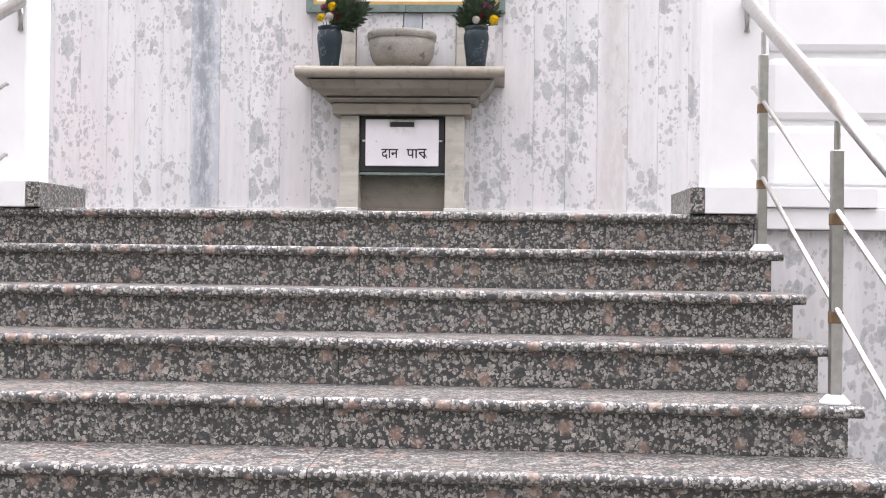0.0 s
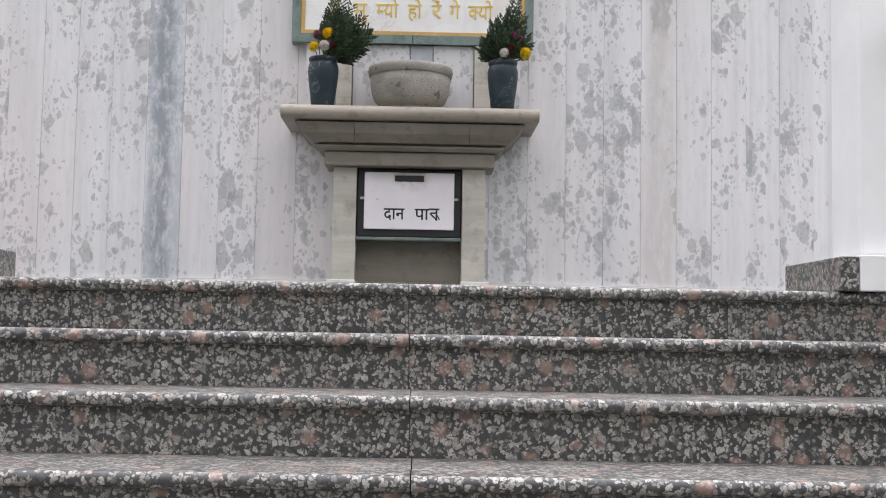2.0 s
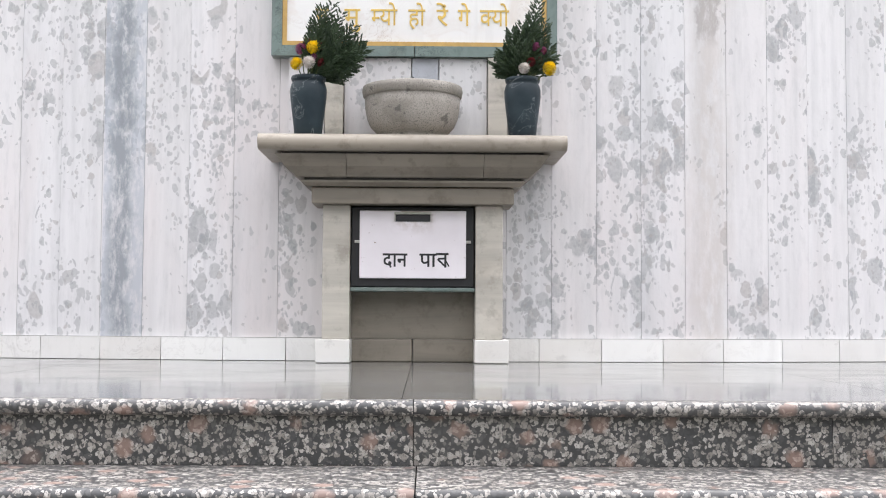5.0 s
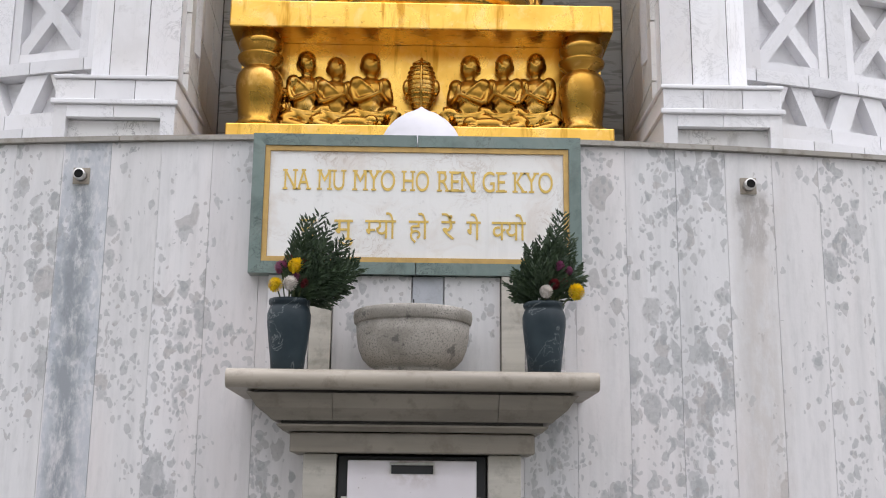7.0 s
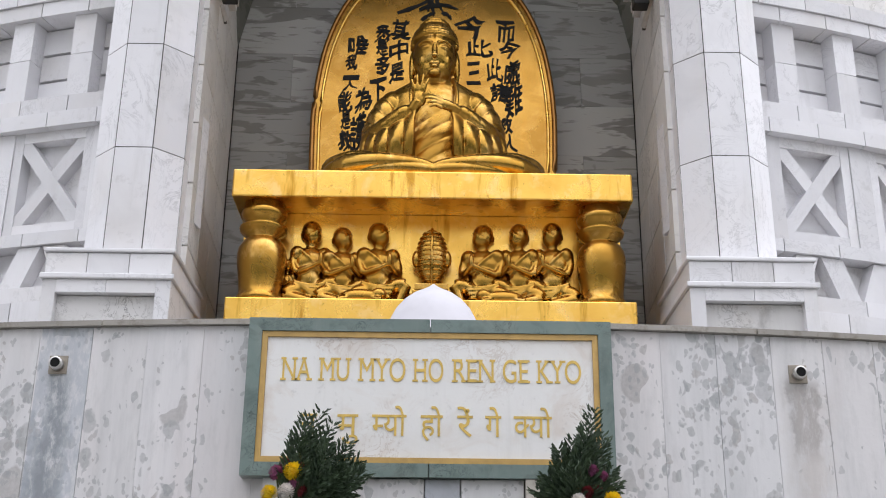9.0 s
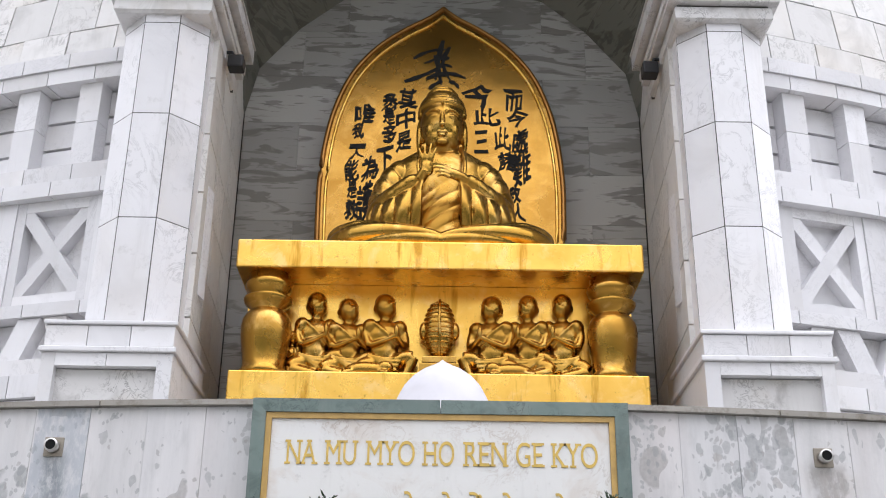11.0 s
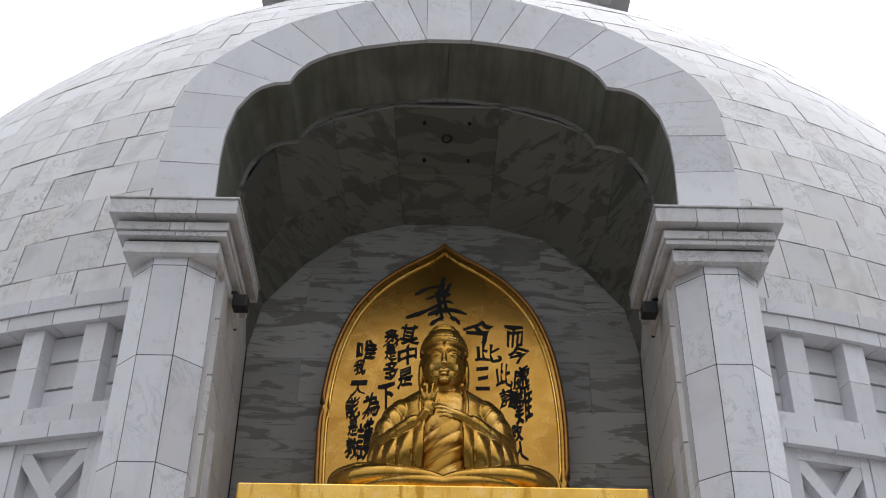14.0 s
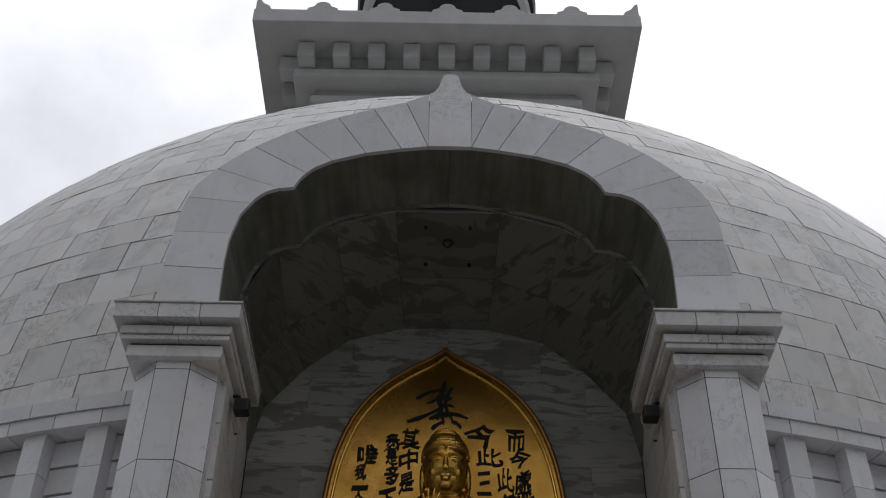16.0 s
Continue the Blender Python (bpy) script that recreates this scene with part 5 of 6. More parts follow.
    blob(bm, (0.078, -0.325, 0.530), (0.070, 0.027, 0.036), (0, 24, 0))
    for k in range(4):
        tube(curve3((0.05, -0.335, 0.565 - 0.021 * k), (-0.005, -0.362, 0.598 - 0.024 * k), (-0.068 + 0.014 * k, -0.345, 0.598 - 0.032 * k)), 0.0118, 8, bm, 0.7)
    for v in bm.verts:
        v.co.z = v.co.z * 0.935 if v.co.z < 0.85 else 0.85 * 0.935 + (v.co.z - 0.85) * 1.2
    return bm


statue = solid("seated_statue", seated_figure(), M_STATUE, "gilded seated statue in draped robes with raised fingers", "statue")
remeshed(statue, 0.0055, 2)
statue.matrix_world = pose(0, 10.14, 5.166) @ Matrix.Diagonal((1.03, 1.0, 1.035, 1))

# ---- aureole behind the statue ----
HALO = [(0.80, 5.166), (0.828, 5.45), (0.842, 5.75), (0.846, 6.0), (0.826, 6.30), (0.774, 6.60), (0.665, 6.90), (0.495, 7.14), (0.295, 7.31), (0.13, 7.415), (0.04, 7.485), (0.0, 7.525)]
smooth_halo = []
for i in range(len(HALO) - 1):
    p0, p1, p2, p3 = HALO[max(i - 1, 0)], HALO[i], HALO[i + 1], HALO[min(i + 2, len(HALO) - 1)]
    for q in range(5):
        t = q / 5
        smooth_halo.append(tuple(0.5 * (2 * b + (c - a) * t + (2 * a - 5 * b + 4 * c - d) * t * t + (3 * b - a - 3 * c + d) * t ** 3) for a, b, c, d in zip(p0, p1, p2, p3)))
HALO = smooth_halo + [HALO[-1]]
halo_all = [(x, z) for x, z in HALO] + [(-x, z) for x, z in reversed(HALO[:-1])]
aureole = thing("aureole", "pointed gilded halo board with black brush writing and a copper rim", "halo")
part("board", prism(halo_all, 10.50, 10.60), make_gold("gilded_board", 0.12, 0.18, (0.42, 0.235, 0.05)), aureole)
M_RIM = plain("copper_rim", (0.36, 0.17, 0.045), 0.32, 0.9, 0.12, 14.0)
part("rim", tube([(x, 10.50, z) for x, z in halo_all], 0.019, 10), M_RIM, aureole, "dull copper rim", smooth=True)
part("inner_bead", tube([(x * 0.945, 10.497, 5.17 + (z - 5.17) * 0.968) for x, z in halo_all], 0.012, 8), M_GOLD, aureole, smooth=True)
M_INK = plain("black_brush_paint", (0.010, 0.010, 0.010), 0.85)


def brush(x0, z0, x1, z1, w):
    """One tapered brush bar on the board."""
    d = Vector((x1 - x0, z1 - z0))
    n = Vector((-d.y, d.x)).normalized()
    bend = n * random.uniform(-0.2, 0.2) * d.length
    left, right = [], []
    for i, wf in enumerate((0.6, 1.0, 0.55, 0.75, 0.25)):
        f = i / 4
        c = Vector((x0, z0)) + d * f + bend * math.sin(math.pi * f)
        left.append(c + n * w * wf * 0.6)
        right.append(c - n * w * wf * 0.6)
    part("brush_stroke", prism([tuple(p) for p in left + right[::-1]], 10.496 - random.uniform(0, 0.003), 10.502), M_INK, aureole)


def written(char, u0, u1, v0, v1, fat=0.022):
    """One character on the board, in a cell given in parts of the board's width and height, with a loose slant."""
    bm = glyphs(char, fat)
    xs, zs = [v.co.x for v in bm.verts], [v.co.y for v in bm.verts]
    x_lo, x_hi, z_lo, z_hi = min(xs), max(xs), min(zs), max(zs)
    bend, lean, wave = random.uniform(-0.14, 0.14), random.uniform(-0.05, 0.20), random.uniform(0, 6)
    for v in bm.verts:
        f, g = (v.co.x - x_lo) / (x_hi - x_lo), (v.co.y - z_lo) / max(z_hi - z_lo, 0.05)
        f, g = f + bend * math.sin(3 * g) + 0.045 * math.sin(8 * g + wave), g + lean * (f - 0.5) + 0.06 * math.sin(6 * f + wave)
        v.co = (u0 + (u1 - u0) * f, 10.502 if v.co.z < 0 else 10.496, v1 + (v0 - v1) * g)
    bmesh.ops.recalc_face_normals(bm, faces=bm.faces)
    if not fat:
        base = bm.verts[:] + bm.edges[:] + bm.faces[:]
        for d in ((0.006, -0.0004, 0.003), (-0.002, -0.0008, -0.006)):
            twin = bmesh.ops.duplicate(bm, geom=base)["geom"]
            bmesh.ops.translate(bm, vec=d, verts=[g for g in twin if isinstance(g, bmesh.types.BMVert)])
    part("brush_character", bm, M_INK, aureole)


for x0, z0, x1, z1, w in ((0.0, 7.14, -0.01, 6.74, 0.03), (-0.22, 6.97, 0.02, 7.06, 0.02), (-0.02, 7.04, -0.14, 6.93, 0.018), (-0.28, 6.76, 0.02, 6.92, 0.026), (-0.02, 6.98, 0.05, 6.98, 0.03), (0.05, 7.08, 0.055, 6.78, 0.026), (-0.06, 7.0, -0.055, 6.78, 0.024), (-0.05, 6.90, 0.07, 6.90, 0.022), (-0.05, 6.84, 0.07, 6.845, 0.022), (-0.12, 6.79, 0.17, 6.80, 0.028), (-0.10, 6.70, 0.0, 6.77, 0.022), (0.05, 6.77, 0.12, 6.71, 0.024)):
    brush(x0, z0 + 0.08, x1, z1 + 0.08, w * 1.25)
for char, u0, u1, v0, v1 in (
    ("今", 0.17, 0.40, 6.835, 6.63), ("此", 0.22, 0.42, 6.625, 6.47), ("三", 0.235, 0.335, 6.43, 6.24),
    ("而", 0.45, 0.585, 6.78, 6.60), ("今", 0.455, 0.615, 6.61, 6.46), ("此", 0.38, 0.50, 6.45, 6.27), ("處", 0.49, 0.605, 6.44, 6.25), ("諸", 0.40, 0.52, 6.25, 6.10), ("難", 0.51, 0.625, 6.26, 5.99), ("救", 0.46, 0.555, 5.97, 5.84), ("人", 0.48, 0.585, 5.85, 5.69),
    ("其", -0.315, -0.18, 6.78, 6.60), ("中", -0.32, -0.18, 6.60, 6.43), ("是", -0.32, -0.21, 6.41, 6.25),
    ("悉", -0.44, -0.34, 6.73, 6.59), ("是", -0.43, -0.34, 6.59, 6.47), ("多", -0.42, -0.32, 6.47, 6.31), ("下", -0.455, -0.335, 6.27, 6.07),
    ("唯", -0.63, -0.50, 6.63, 6.47), ("我", -0.63, -0.56, 6.47, 6.35), ("一", -0.655, -0.54, 6.30, 6.26), ("人", -0.645, -0.54, 6.26, 6.18), ("能", -0.67, -0.58, 6.17, 6.00), ("為", -0.56, -0.45, 6.19, 6.01), ("是", -0.65, -0.58, 5.99, 5.86), ("救", -0.665, -0.58, 5.85, 5.70), ("護", -0.575, -0.47, 5.98, 5.70)):
    written(char, u0, u1, v0, v1, 0.0 if char in "處諸難救悉唯我能護為多" else 0.02)


aureole.matrix_world = pose(0, 10.45, 5.166, -7.5) @ Matrix.Diagonal((1, 1, 1.055, 1)) @ pose(0, -10.45, -5.166)


# ---- carved frieze figures and wheel ----
def small_figure(turn=1, knee=True):
    """A seated figure with folded hands, one knee raised on the side it turns to."""
    bm = bmesh.new()
    k = turn
    blob(bm, (0, 0, 0.402), (0.056, 0.054, 0.064), seg=18)
    blob(bm, (0, 0.016, 0.418), (0.058, 0.046, 0.056), seg=18)
    blob(bm, (k * 0.010, -0.016, 0.380), (0.046, 0.046, 0.044), seg=16)
    blob(bm, (k * 0.024, -0.056, 0.395), (0.009, 0.013, 0.018), seg=10)
    blob(bm, (k * 0.022, -0.052, 0.368), (0.016, 0.009, 0.006), seg=10)
    for e in (-1, 1):
        blob(bm, (k * 0.022 + e * 0.022, -0.050, 0.408), (0.013, 0.007, 0.005), seg=8)
        blob(bm, (e * 0.050 - k * 0.006, 0.008, 0.390), (0.008, 0.012, 0.020), seg=10)
        blob(bm, (e * 0.076, 0.0, 0.288), (0.044, 0.045, 0.044), seg=14)
        tube(curve3((e * 0.092, 0.0, 0.285), (e * 0.112, -0.012, 0.235), (e * 0.092 + k * 0.012, -0.03, 0.185)), 0.023, 10, bm)
        tube(curve3((e * 0.092 + k * 0.012, -0.032, 0.185), (e * 0.050 + k * 0.03, -0.075, 0.195), (k * 0.048 + e * 0.006, -0.085, 0.225)), 0.0145, 10, bm, 0.85)
    blob(bm, (0, 0.0, 0.245), (0.096, 0.058, 0.085), seg=16)
    blob(bm, (0, 0.0, 0.16), (0.076, 0.055, 0.09), seg=16)
    blob(bm, (k * 0.050, -0.092, 0.248), (0.014, 0.016, 0.038), seg=12)
    tube([(0, 0, 0.30), (k * 0.004, 0, 0.36)], 0.030, 10, bm)
    # the raised knee
    tube(curve3((k * 0.03, -0.02, 0.085), (k * 0.09, -0.05, 0.14), (k * 0.138, -0.06, 0.125)), 0.040, 12, bm, 0.9)
    tube(curve3((k * 0.140, -0.062, 0.125), (k * 0.128, -0.065, 0.07), (k * 0.095, -0.065, 0.018)), 0.033, 12, bm, 0.65)
    blob(bm, (k * 0.105, -0.085, 0.014), (0.032, 0.038, 0.016), seg=10)
    # the folded leg under its cloth
    tube(curve3((-k * 0.03, -0.02, 0.085), (-k * 0.10, -0.05, 0.10), (-k * 0.128, -0.055, 0.055)), 0.042, 12, bm, 0.9)
    tube(curve3((-k * 0.128, -0.06, 0.05), (-k * 0.06, -0.08, 0.03), (k * 0.01, -0.075, 0.025)), 0.034, 12, bm, 0.75)
    blob(bm, (0, -0.02, 0.05), (0.085, 0.055, 0.055), seg=16)
    for q in range(4):
        f = q / 3
        tube(curve3((-k * (0.095 - 0.03 * f), -0.058, 0.135 - 0.02 * f), (-k * 0.01, -0.085 - 0.01 * f, 0.10 - 0.05 * f), (k * (0.085 - 0.02 * f), -0.075, 0.125 - 0.07 * f), 10), 0.0075, 8, bm)
    tube(curve3((-k * 0.07, -0.035, 0.31), (-k * 0.01, -0.07, 0.26), (k * 0.065, -0.045, 0.19), 10), 0.007, 8, bm)
    return bm


FIG = [(-0.735, 1, 1.0, 1.04, "kneeling"), (-0.545, 1, 1.0, 0.97, "seated"), (-0.325, 1, 1.06, 1.03, "seated"), (0.31, -1, 1.06, 1.02, "seated"), (0.53, -1, 0.98, 1.04, "seated"), (0.735, -1, 1.0, 1.06, "seated")]
for k, (x, turn, w, h, how) in enumerate(FIG):
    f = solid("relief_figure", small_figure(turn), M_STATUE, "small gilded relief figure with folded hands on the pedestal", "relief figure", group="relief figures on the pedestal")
    remeshed(f, 0.0065, 2)
    f.matrix_world = pose(x, PY + 0.235, 4.353, 0, 0, turn * 9) @ Matrix.Diagonal((w * 1.08, 1.1, h * 1.18, 1))
f = solid("relief_figure", small_figure(1), M_STATUE, "tiny standing gilded relief figure beside a kneeling one", "relief figure", group="relief figures on the pedestal")
remeshed(f, 0.006, 1)
f.matrix_world = pose(-0.868, PY + 0.215, 4.353) @ Matrix.Diagonal((0.46, 0.8, 0.68, 1))
for x in (-0.42, 0.42):
    bm = bmesh.new()
    blob(bm, (0, 0, 0.045), (0.13, 0.05, 0.05), seg=18)
    blob(bm, (0.11 if x < 0 else -0.11, -0.01, 0.06), (0.05, 0.04, 0.04), seg=14)
    for s in (-1, 1):
        tube([(s * 0.08, -0.03, 0.03), (s * 0.13, -0.06, 0.012)], 0.018, 8, bm)
    f = solid("relief_deer", bm, M_STATUE, "small gilded lying deer carved below the figures", "relief animal")
    remeshed(f, 0.0065, 2)
    f.matrix_world = pose(x, PY + 0.10, 4.353)

bm = bmesh.new()
blob(bm, (0, 0, 0.20), (0.093, 0.075, 0.165), seg=24)
wheel = part("wheel", bm, M_STATUE, pedestal, "ribbed wheel seen edge-on", smooth=True)
part("rim_band", tube([(0, -0.070 * math.cos(a) - 0.006, 0.20 + 0.164 * math.sin(a)) for a in [math.pi * (i / 14 - 0.5) for i in range(15)]], 0.010, 8), M_STATUE, wheel, smooth=True)
for i in range(11):
    z = 0.065 + 0.027 * i
    r = 0.093 * math.sqrt(max(0.02, 1 - ((z - 0.20) / 0.165) ** 2))
    part("spoke_rib", tube([(r * 1.02 * math.sin(a), -0.80 * r * math.cos(a) - 0.001, z) for a in [math.pi * (j / 10 - 0.5) for j in range(11)]], 0.006, 6), M_STATUE, wheel, smooth=True)
for s in (-1, 1):
    bm = bmesh.new()
    blob(bm, (s * 0.092, -0.01, 0.19), (0.028, 0.032, 0.05), seg=14)
    part("hub", bm, M_STATUE, wheel, smooth=True)
part("plinth", block(-0.10, 0.10, -0.07, 0.05, 0.0, 0.035, 0.004), M_STATUE, wheel)
wheel.matrix_world = pose(0.0, PY + 0.19, 4.455) @ Matrix.Diagonal((1.0, 1.1, 1.12, 1))
part("wheel_stem", block(-0.115, 0.115, -0.07, 0.05, -0.091, -0.002, 0.004), M_STATUE, wheel)

M_FINIAL = plain("old_white_paint", (0.54, 0.53, 0.57), 0.6, 0.0, 0.06, 6.0)
finial = thing("white_finial", "small white painted bell-shaped dome on the terrace", "miniature stupa")
part("dome", lathe([(0.34, 0.0), (0.29, 0.07), (0.24, 0.14), (0.205, 0.215), (0.18, 0.27), (0.157, 0.315), (0.125, 0.352), (0.085, 0.382), (0.045, 0.402), (0.018, 0.418), (0.004, 0.43)], 32, (0.01, 8.0, 3.445)), M_FINIAL, finial, smooth=True)
part("foot", lathe([(0.36, -0.002), (0.36, 0.018), (0.34, 0.02)], 32, (0.01, 8.0, 3.443)), M_FINIAL, finial)

# ---- things on the altar ----
k = Mat("speckled_stone")
v = k.at((1, 1, 1))
c = k.mix(k.ramp(k.noise(v, 190.0, 3, 0.7), (0.5, 0.0), (0.68, 1.0)), (0.34, 0.315, 0.28), (0.11, 0.10, 0.09))
c = k.mix(k.ramp(k.noise(v, 5.0, 5, 0.65), (0.46, 0.0), (0.60, 0.7)), c, (0.20, 0.185, 0.16))
c = k.mix(k.ramp(k.noise(v, 17.0, 4, 0.65), (0.60, 0.0), (0.66, 0.75)), c, (0.085, 0.08, 0.075))
k.bump(k.noise(v, 110.0, 3), 0.3, 0.004)
M_BOWL = k.done(c, 0.8)
bowl = thing("offering_bowl", "round grey speckled stone bowl on the altar", "bowl")
part("body", lathe([(0.128, 0.0), (0.132, 0.016), (0.126, 0.022), (0.152, 0.034), (0.175, 0.058), (0.189, 0.092), (0.197, 0.135), (0.199, 0.178)], 48, (-0.005, 6.98, 2.523)), M_BOWL, bowl, angle=40)
part("rim", lathe([(0.200, 0.178), (0.206, 0.183), (0.210, 0.205), (0.208, 0.222), (0.200, 0.226), (0.180, 0.222), (0.150, 0.12), (0.05, 0.06)], 48, (-0.005, 6.98, 2.523)), M_BOWL, bowl, angle=40)
part("incense_stick", tube([(0.0, 7.0, 2.6), (-0.004, 7.0, 2.80)], 0.003, 6), M_BLACK, bowl)

k = Mat("blue_grey_soapstone")
v = k.at((1, 1, 1))
c = k.mix(k.ramp(k.noise(v, 9.0, 4), (0.4, 0.0), (0.7, 1.0)), (0.011, 0.021, 0.028), (0.022, 0.036, 0.044))
ln = k.noise(v, 6.0, 5, 0.6, 2.0)
c = k.mix(k.times(k.ramp(ln, (0.49, 0.0), (0.5, 1.0), (0.51, 0.0)), 0.5), c, (0.25, 0.27, 0.27))
k.bump(k.noise(v, 50.0, 4), 0.1, 0.003)
k.put(k.b.inputs["Specular IOR Level"], 0.3)
M_VASE = k.done(c, 0.48)
VASE = [(0.052, 0.0), (0.056, 0.006), (0.060, 0.05), (0.068, 0.11), (0.074, 0.165), (0.0745, 0.195), (0.069, 0.215), (0.064, 0.224), (0.069, 0.228), (0.072, 0.238), (0.069, 0.246), (0.060, 0.246), (0.055, 0.20), (0.03, 0.18)]
VX = ((-0.428, 6.87), (0.446, 6.87))
for x, y in VX:
    solid("vase", lathe(VASE, 40, (x, y, 2.5225)), M_VASE, "dark blue-grey stone vase on the altar", "vase", angle=45, group="altar vases")


def leaf_mat(name, a, b):
    q = Mat(name)
    vv = q.at((1, 1, 1))
    cc = q.mix(q.ramp(q.noise(vv, 40.0, 3), (0.35, 0.0), (0.65, 1.0)), a, b)
    isl = q.node("ShaderNodeNewGeometry").outputs["Random Per Island"]
    cc = q.mix(q.times(isl, 0.5), cc, tuple(x * 0.45 for x in a))
    return q.done(cc, 0.55)


M_LEAF = leaf_mat("dark_cypress_green", (0.036, 0.066, 0.024), (0.02, 0.042, 0.02))
M_STEM = plain("green_stem", (0.07, 0.09, 0.03), 0.6)
M_YEL = leaf_mat("yellow_petal", (0.90, 0.70, 0.02), (0.88, 0.58, 0.01))
M_WHT = leaf_mat("white_petal", (0.82, 0.78, 0.74), (0.75, 0.70, 0.66))
M_PUR = leaf_mat("pink_purple_petal", (0.42, 0.13, 0.26), (0.30, 0.09, 0.2))
M_RED = leaf_mat("dark_red_petal", (0.22, 0.02, 0.03), (0.14, 0.015, 0.02))


def spray(base, tip, spread, rng):
    """A cypress spray: a bent stem with flat side twigs of small scale leaves."""
    base, tip = Vector(base), Vector(tip)
    d = tip - base
    mid = base + d * 0.5 + Vector((rng.uniform(-0.02, 0.02), rng.uniform(-0.03, 0.0), 0.02))
    line = curve3(base, mid, tip, 14)
    bm = bmesh.new()
    tube(line, 0.0022, 5, bm, 0.4)
    for i, p in enumerate(line[3:]):
        f = (i + 3) / 14
        reach = spread * (1.15 - f) * rng.uniform(0.7, 1.2) + 0.012
        for s in (-1, 1):
            t = d.normalized()
            side = (t.cross(Vector((0, -1, 0))) * s + Vector((0, rng.uniform(-0.7, 0.5), 0))).normalized()
            way = (t * 0.9 + side * 0.75).normalized()
            m = max(5, int(reach / 0.0042))
            for j in range(m):
                q = p + way * reach * (j + 1) / m
                for u in (-1, 1):
                    o = (way * 0.8 + t.cross(way).normalized() * u * 0.2 + side.cross(way) * u * 0.5 + Vector((rng.uniform(-.3, .3), rng.uniform(-.3, .3), rng.uniform(-.2, .3)))).normalized()
                    n = o.cross(Vector((rng.uniform(-1, 1), -1, rng.uniform(-1, 1)))).normalized() * 0.0027
                    L = 0.0165 * rng.uniform(0.7, 1.3)
                    a = bm.verts.new(q)
                    b = bm.verts.new(q + o * L * 0.5 + n)
                    c = bm.verts.new(q + o * L)
                    e = bm.verts.new(q + o * L * 0.5 - n)
                    bm.faces.new((a, b, c, e))
    return bm


def bloom(c, r, rng):
    """A round many-petalled flower head."""
    bm = bmesh.new()
    blob(bm, c, (r * 0.6, r * 0.6, r * 0.55), seg=10)
    for i in range(70):
        z = 1 - 1.5 * (i + 0.5) / 70
        a = i * 2.39996
        h = math.sqrt(max(0, 1 - z * z))
        d = Vector((h * math.cos(a), -z, h * math.sin(a)))
        n = d.cross(Vector((0.3, 0.2, 1))).normalized() * r * 0.17
        up = d.cross(n).normalized() * r * 0.12
        p = Vector(c)
        q = [p + d * r * 0.5 - n * 0.6, p + d * r * 0.85 - n + up, p + d * r * rng.uniform(0.95, 1.12) + up * 0.5, p + d * r * 0.85 + n + up, p + d * r * 0.5 + n * 0.6]
        bm.faces.new([bm.verts.new(w) for w in q])
    return bm


rng = random.Random(7)
BOUQUETS = (
    (VX[0], [(0.06, 0.27, -0.02), (0.09, 0.30, 0.02), (0.13, 0.26, 0.0), (0.18, 0.20, -0.03), (0.21, 0.15, 0.0), (0.23, 0.11, -0.04), (0.12, 0.19, -0.05), (0.17, 0.11, -0.05), (0.07, 0.20, -0.05), (0.19, 0.06, 0.02), (0.11, 0.07, -0.06), (0.03, 0.16, 0.03)], 0.065,
     [(0.025, 0.10, -0.07, 0.030, M_YEL, "yellow"), (-0.043, 0.035, -0.065, 0.027, M_YEL, "yellow"), (0.008, 0.038, -0.08, 0.027, M_WHT, "white"), (-0.028, 0.10, -0.04, 0.025, M_PUR, "pink"), (0.028, 0.062, -0.062, 0.018, M_PUR, "pink"), (0.05, 0.11, -0.045, 0.022, M_RED, "dark red"), (-0.002, 0.125, -0.03, 0.022, M_RED, "dark red"), (0.05, 0.045, -0.055, 0.02, M_RED, "dark red")]),
    (VX[1], [(0.06, 0.31, 0.0), (0.04, 0.26, 0.03), (0.0, 0.22, 0.0), (-0.05, 0.19, -0.02), (0.03, 0.23, -0.04), (0.09, 0.24, 0.02), (-0.08, 0.11, 0.0), (-0.11, 0.07, 0.02), (0.11, 0.13, -0.02), (-0.02, 0.14, -0.05), (0.05, 0.13, -0.05)], 0.06,
     [(0.105, 0.025, -0.06, 0.030, M_YEL, "yellow"), (0.0, 0.022, -0.075, 0.024, M_WHT, "white"), (0.05, 0.115, -0.05, 0.02, M_PUR, "pink"), (0.08, 0.10, -0.045, 0.017, M_PUR, "pink"), (0.03, 0.05, -0.06, 0.02, M_RED, "dark red"), (0.06, 0.06, -0.04, 0.02, M_RED, "dark red")]),
)
for (vx, vy), tips, spread, heads in BOUQUETS:
    bq = thing("bouquet", "cypress sprays with yellow, white and pink flowers in a stone vase", "bouquet", "altar bouquets")
    more = [(dx * rng.uniform(0.7, 1.05) + rng.uniform(-0.015, 0.015), dz * rng.uniform(0.65, 0.98), dy + rng.uniform(-0.035, 0.035)) for dx, dz, dy in tips + tips]
    for dx, dz, dy in tips + more:
        part("spray", spray((vx + dx * 0.12, vy + dy * 0.3, 2.74), (vx + dx, vy + dy, 2.765 + dz), spread, rng), M_LEAF, bq, "dark green cypress spray")
    for dx, dz, dy, r, mat, col in heads:
        p = (vx + dx, vy + dy, 2.775 + dz)
        part("flower", bloom(p, r, rng), mat, bq, col + " flower head", smooth=True)
        part("flower_stem", tube(curve3((vx + dx * 0.2, vy + dy * 0.3, 2.70), (vx + dx * 0.6, vy + dy * 0.6, 2.77), p), 0.0025, 5), M_STEM, bq)

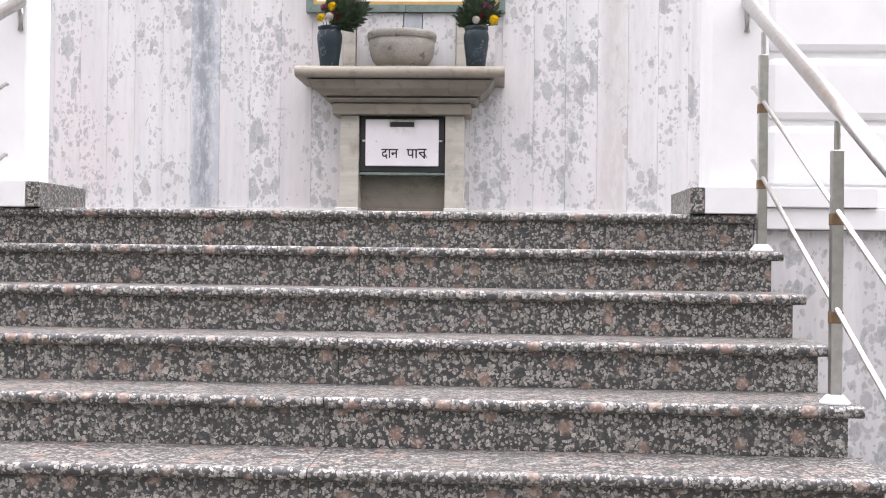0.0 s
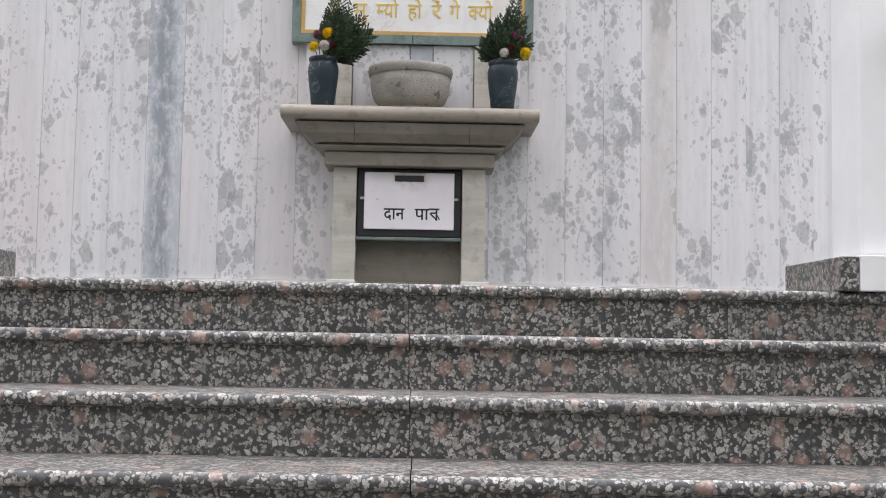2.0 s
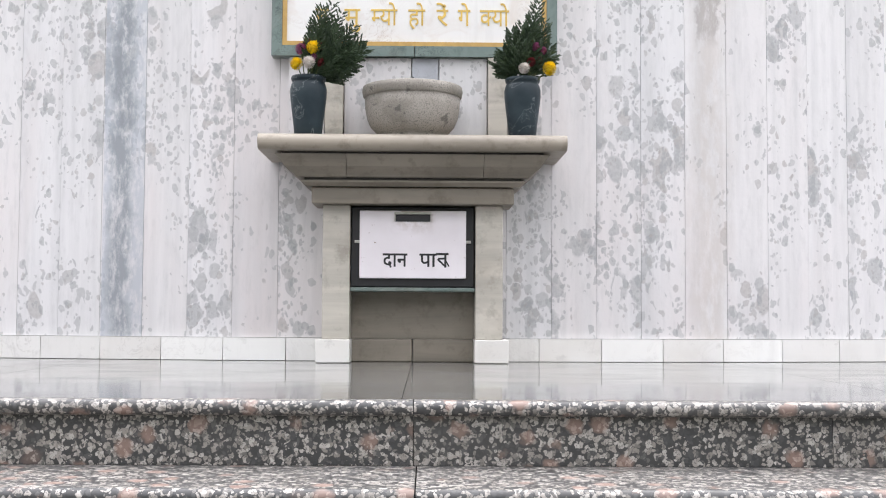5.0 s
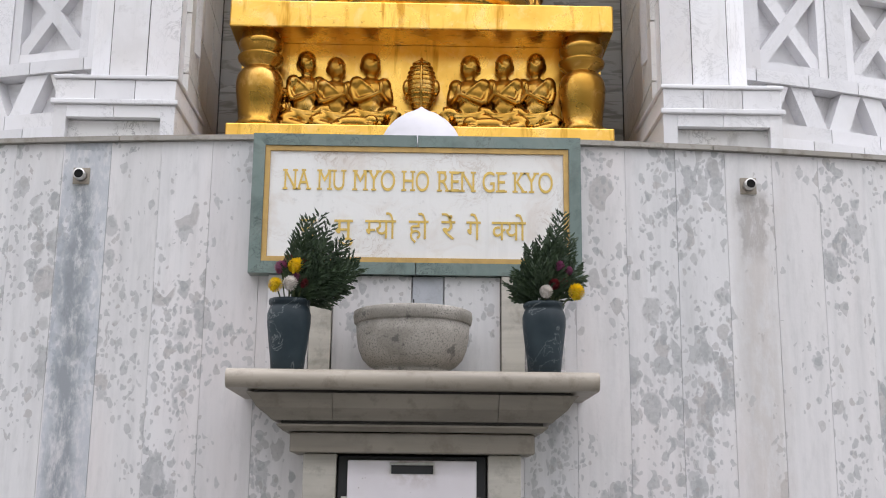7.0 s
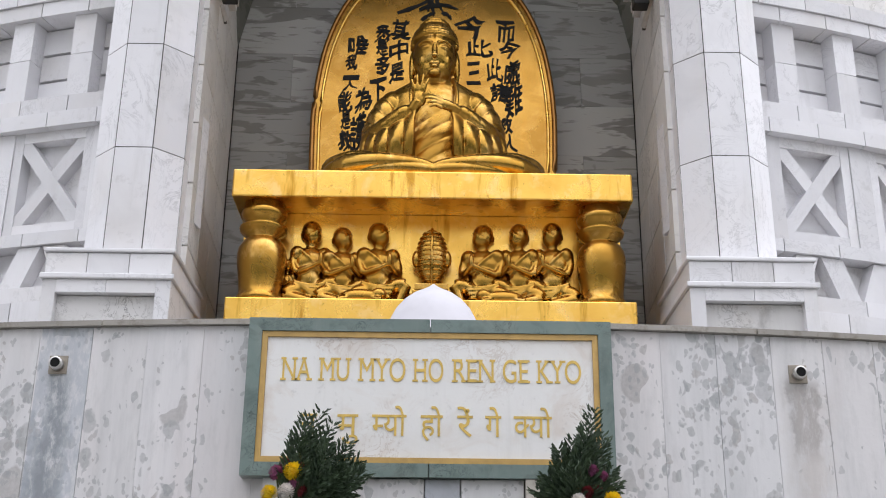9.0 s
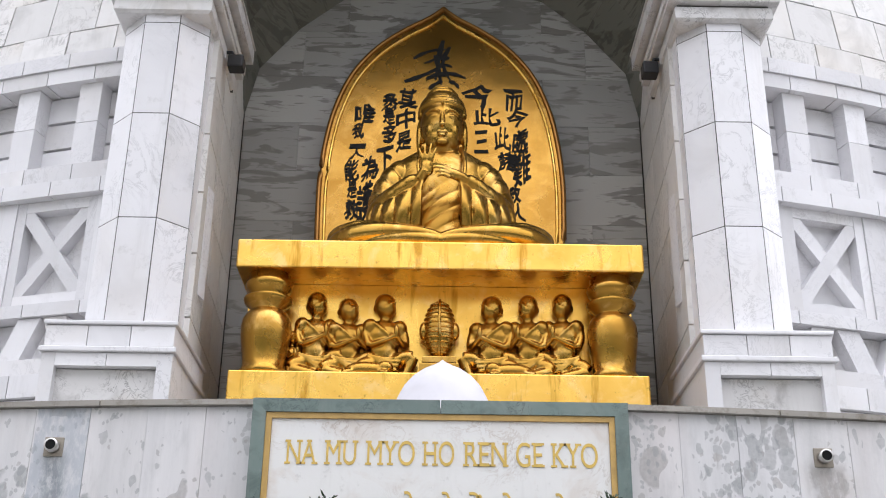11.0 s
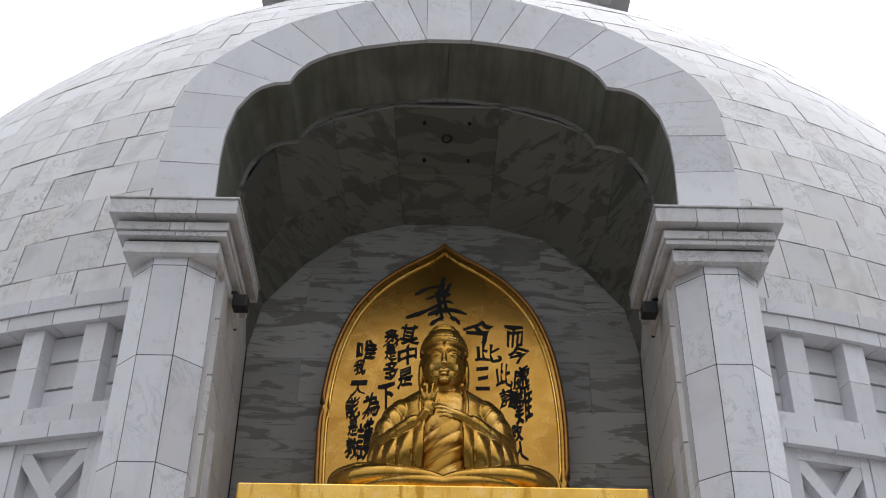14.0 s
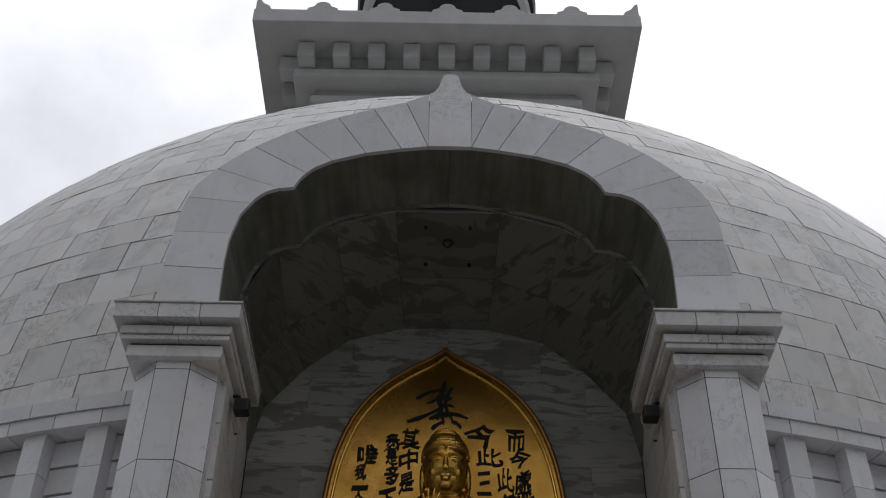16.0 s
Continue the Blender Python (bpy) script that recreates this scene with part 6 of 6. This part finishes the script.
# ---- drain spouts in the terrace wall ----
for x in (-1.29, 1.285):
    y = YC - math.sqrt(R1 * R1 - x * x)
    d = thing("drain_spout", "short steel drain pipe through the terrace wall", "drain pipe", "wall drains")
    part("plate", block(x - 0.032, x + 0.032, y - 0.008, y + 0.0, 3.275, 3.34, 0.002), M_SLAB, d, "square mortar patch")
    m = pose(x, y, 3.307, 90, 0, 0)
    bm = lathe([(0.017, 0.0), (0.022, 0.0), (0.022, 0.045), (0.017, 0.045)], 20, caps=False)
    bmesh.ops.transform(bm, matrix=m, verts=bm.verts)
    part("pipe", bm, M_STEEL, d, smooth=True)
    # black plug gives the pipe its shaded inside
    bm = lathe([(0.0175, 0.0), (0.0175, 0.043)], 20)
    bmesh.ops.transform(bm, matrix=m, verts=bm.verts)
    part("dark_bore", bm, M_HOLE, d)

# ---- floodlights under the capitals and the hook in the vault ----
for s in (-1, 1):
    f = thing("floodlight", "small black floodlight under a column capital", "floodlight", "niche floodlights")
    part("housing", block(s * 1.325 - 0.05, s * 1.325 + 0.05, 9.70, 9.80, 6.37, 6.46, 0.01), M_BLACK, f)
    part("bracket", tube([(s * 1.41, 9.75, 6.50), (s * 1.36, 9.75, 6.50), (s * 1.33, 9.75, 6.45)], 0.012, 8), M_BLACK, f)
hook = thing("ceiling_hook", "small iron ring and bolts in the niche vault", "hook")
part("ring", tube([(0.035 * math.cos(a), 10.15, 8.155 + 0.035 * math.sin(a)) for a in [math.pi * 2 * i / 16 for i in range(17)]], 0.008, 6), M_BLACK, hook)
for x in (-0.17, 0.17):
    for y in (10.05, 10.36):
        z = 8.272 - (y - 9.926) * 0.37
        part("bolt", lathe([(0.014, 0.0), (0.014, 0.03)], 10, (x, y, z - 0.012)), M_BLACK, hook)

# ---- plinths, railing posts and rails beside the steps ----
M_RUST = plain("rusted_band", (0.22, 0.14, 0.08), 0.6, 0.4, 0.15, 40.0)
for s, nm in ((-1, "west"), (1, "east")):
    pl = thing("plinth", "low granite and white plinth at the head of the steps", "plinth", "plinths at the head of the steps")
    a, b = sorted((s * 1.41, s * 1.47))
    part("granite_cheek", block(a, b, EDGE - 0.02, 5.55, TOP + 0.001, 1.712, 0.004), M_GRANITE, pl, "speckled granite cheek")
    part("white_body", block(*sorted((s * 1.471, s * 1.69)), EDGE - 0.022, 5.54, TOP + 0.001, 1.717, 0.004), M_PAINT, pl, "white painted body")
    part("white_wing", block(*sorted((s * 1.691, s * 2.2)), EDGE - 0.0, 5.54, TOP + 0.0315, 1.717, 0.004), M_PAINT, pl, "white painted wing")
    fence = thing("stone_railing", "white painted stone railing with thick rounded rails", "railing", "stone railings beside the steps")
    for k2 in range(4):
        x0 = s * (1.50 + k2 * 1.35)
        part("post", block(*sorted((x0, x0 + s * 0.25)), 5.05, 5.32, 1.7175, 2.72, 0.012), M_PAINT, fence)
        part("post_cap", block(*sorted((x0 - s * 0.03, x0 + s * 0.28)), 5.02, 5.35, 2.722, 2.82, 0.02), M_PAINT, fence)
        if k2 < 3:
            for z0, z1 in ((1.730, 1.995), (2.013, 2.288), (2.308, 2.58)):
                bm = block(*sorted((x0 + s * 0.252, x0 + s * 1.348)), 5.10, 5.27, z0, z1, 0.035)
                part("rail", bm, M_PAINT, fence)
            part("back_panel", block(*sorted((x0 + s * 0.252, x0 + s * 1.348)), 5.128, 5.25, 1.72, 2.6), M_PAINT, fence)
    part("foot_rail", block(*sorted((s * 2.201, s * 6.0)), 5.04, 5.33, TOP + 0.0315, 1.717, 0.006), M_PAINT, fence)
    # steel handrail
    hr = thing("handrail", "stainless steel handrail with rusty joints on square posts", "handrail", "handrails beside the steps")
    X = 1.653 if s > 0 else -1.53
    rows = [(4.727, 1.44), (3.69, 0.96), (2.655, 0.48)]
    for py, pz in rows:
        part("post", block(X - 0.018, X + 0.018, py - 0.018, py + 0.018, pz + 0.02, pz + 0.79, 0.004), M_STEEL, hr)
        part("foot_plate", lathe([(0.046, 0.0), (0.046, 0.006), (0.026, 0.028)], 20, (X, py, pz + 0.001)), M_PAINT, hr, "white painted foot flange", smooth=False)
        part("stem", tube([(X, py, pz + 0.78), (X, py, pz + 0.88)], 0.010, 10), M_STEEL, hr)
        for h in (0.27, 0.575):
            part("rust_band", block(X - 0.0195, X + 0.0195, py - 0.0195, py + 0.0195, pz + h - 0.02, pz + h + 0.018, 0.003), M_RUST, hr, "rusty weld")
    slope = 0.48 / 1.037
    y_lo, y_hi = 2.2, 5.04
    for h, r in ((0.928, 0.028), (0.605, 0.0085), (0.30, 0.0085)):
        z = lambda yy: 1.44 + h + (yy - 4.727) * slope
        part("rail" if r > 0.02 else "rod", tube([(X, y_lo, z(y_lo)), (X, y_hi, z(y_hi))] if r > 0.02 else [(X, y_lo, z(y_lo)), (X, 4.90, z(4.90)), (X, 4.915, z(4.90))], r, 14), M_STEEL, hr, smooth=True)
    end = 1.44 + 0.928 + 0.315 * slope
    part("end_drop", tube([(X, 5.03, end), (X, 5.045, end - 0.06), (X, 5.045, end - 0.13)], 0.012, 10), M_STEEL, hr, smooth=True)

# ---- added unseen tree belt, closes the place and blocks low skylight ----
k = Mat("far_tree_green")
v = k.at((0.35, 0.35, 0.35))
M_FAR = k.done(k.mix(k.ramp(k.noise(v, 1.0, 6, 0.7), (0.35, 0.0), (0.65, 1.0)), (0.035, 0.05, 0.02), (0.075, 0.095, 0.045)), 0.9)
belt = bmesh.new()
n = 160
low, mid_r, top = [], [], []
for i in range(n):
    a = 2 * math.pi * i / n
    R = 46 + 4 * math.sin(a * 5)
    low.append(belt.verts.new((R * math.cos(a), 8 + R * math.sin(a), -0.1)))
    hgt = 13 + 3.5 * noise.noise(Vector((3 * math.cos(a), 3 * math.sin(a), 0))) + 1.8 * noise.noise(Vector((14 * math.cos(a), 14 * math.sin(a), 5)))
    mid_r.append(belt.verts.new(((R - 1.5) * math.cos(a), 8 + (R - 1.5) * math.sin(a), hgt * 0.6)))
    top.append(belt.verts.new(((R + 1.5) * math.cos(a), 8 + (R + 1.5) * math.sin(a), hgt)))
for i in range(n):
    j = (i + 1) % n
    belt.faces.new((low[i], low[j], mid_r[j], mid_r[i]))
    belt.faces.new((mid_r[i], mid_r[j], top[j], top[i]))
solid("backdrop", belt, M_FAR, "added unseen belt of dark green trees that blocks low skylight", "backdrop", "structure")
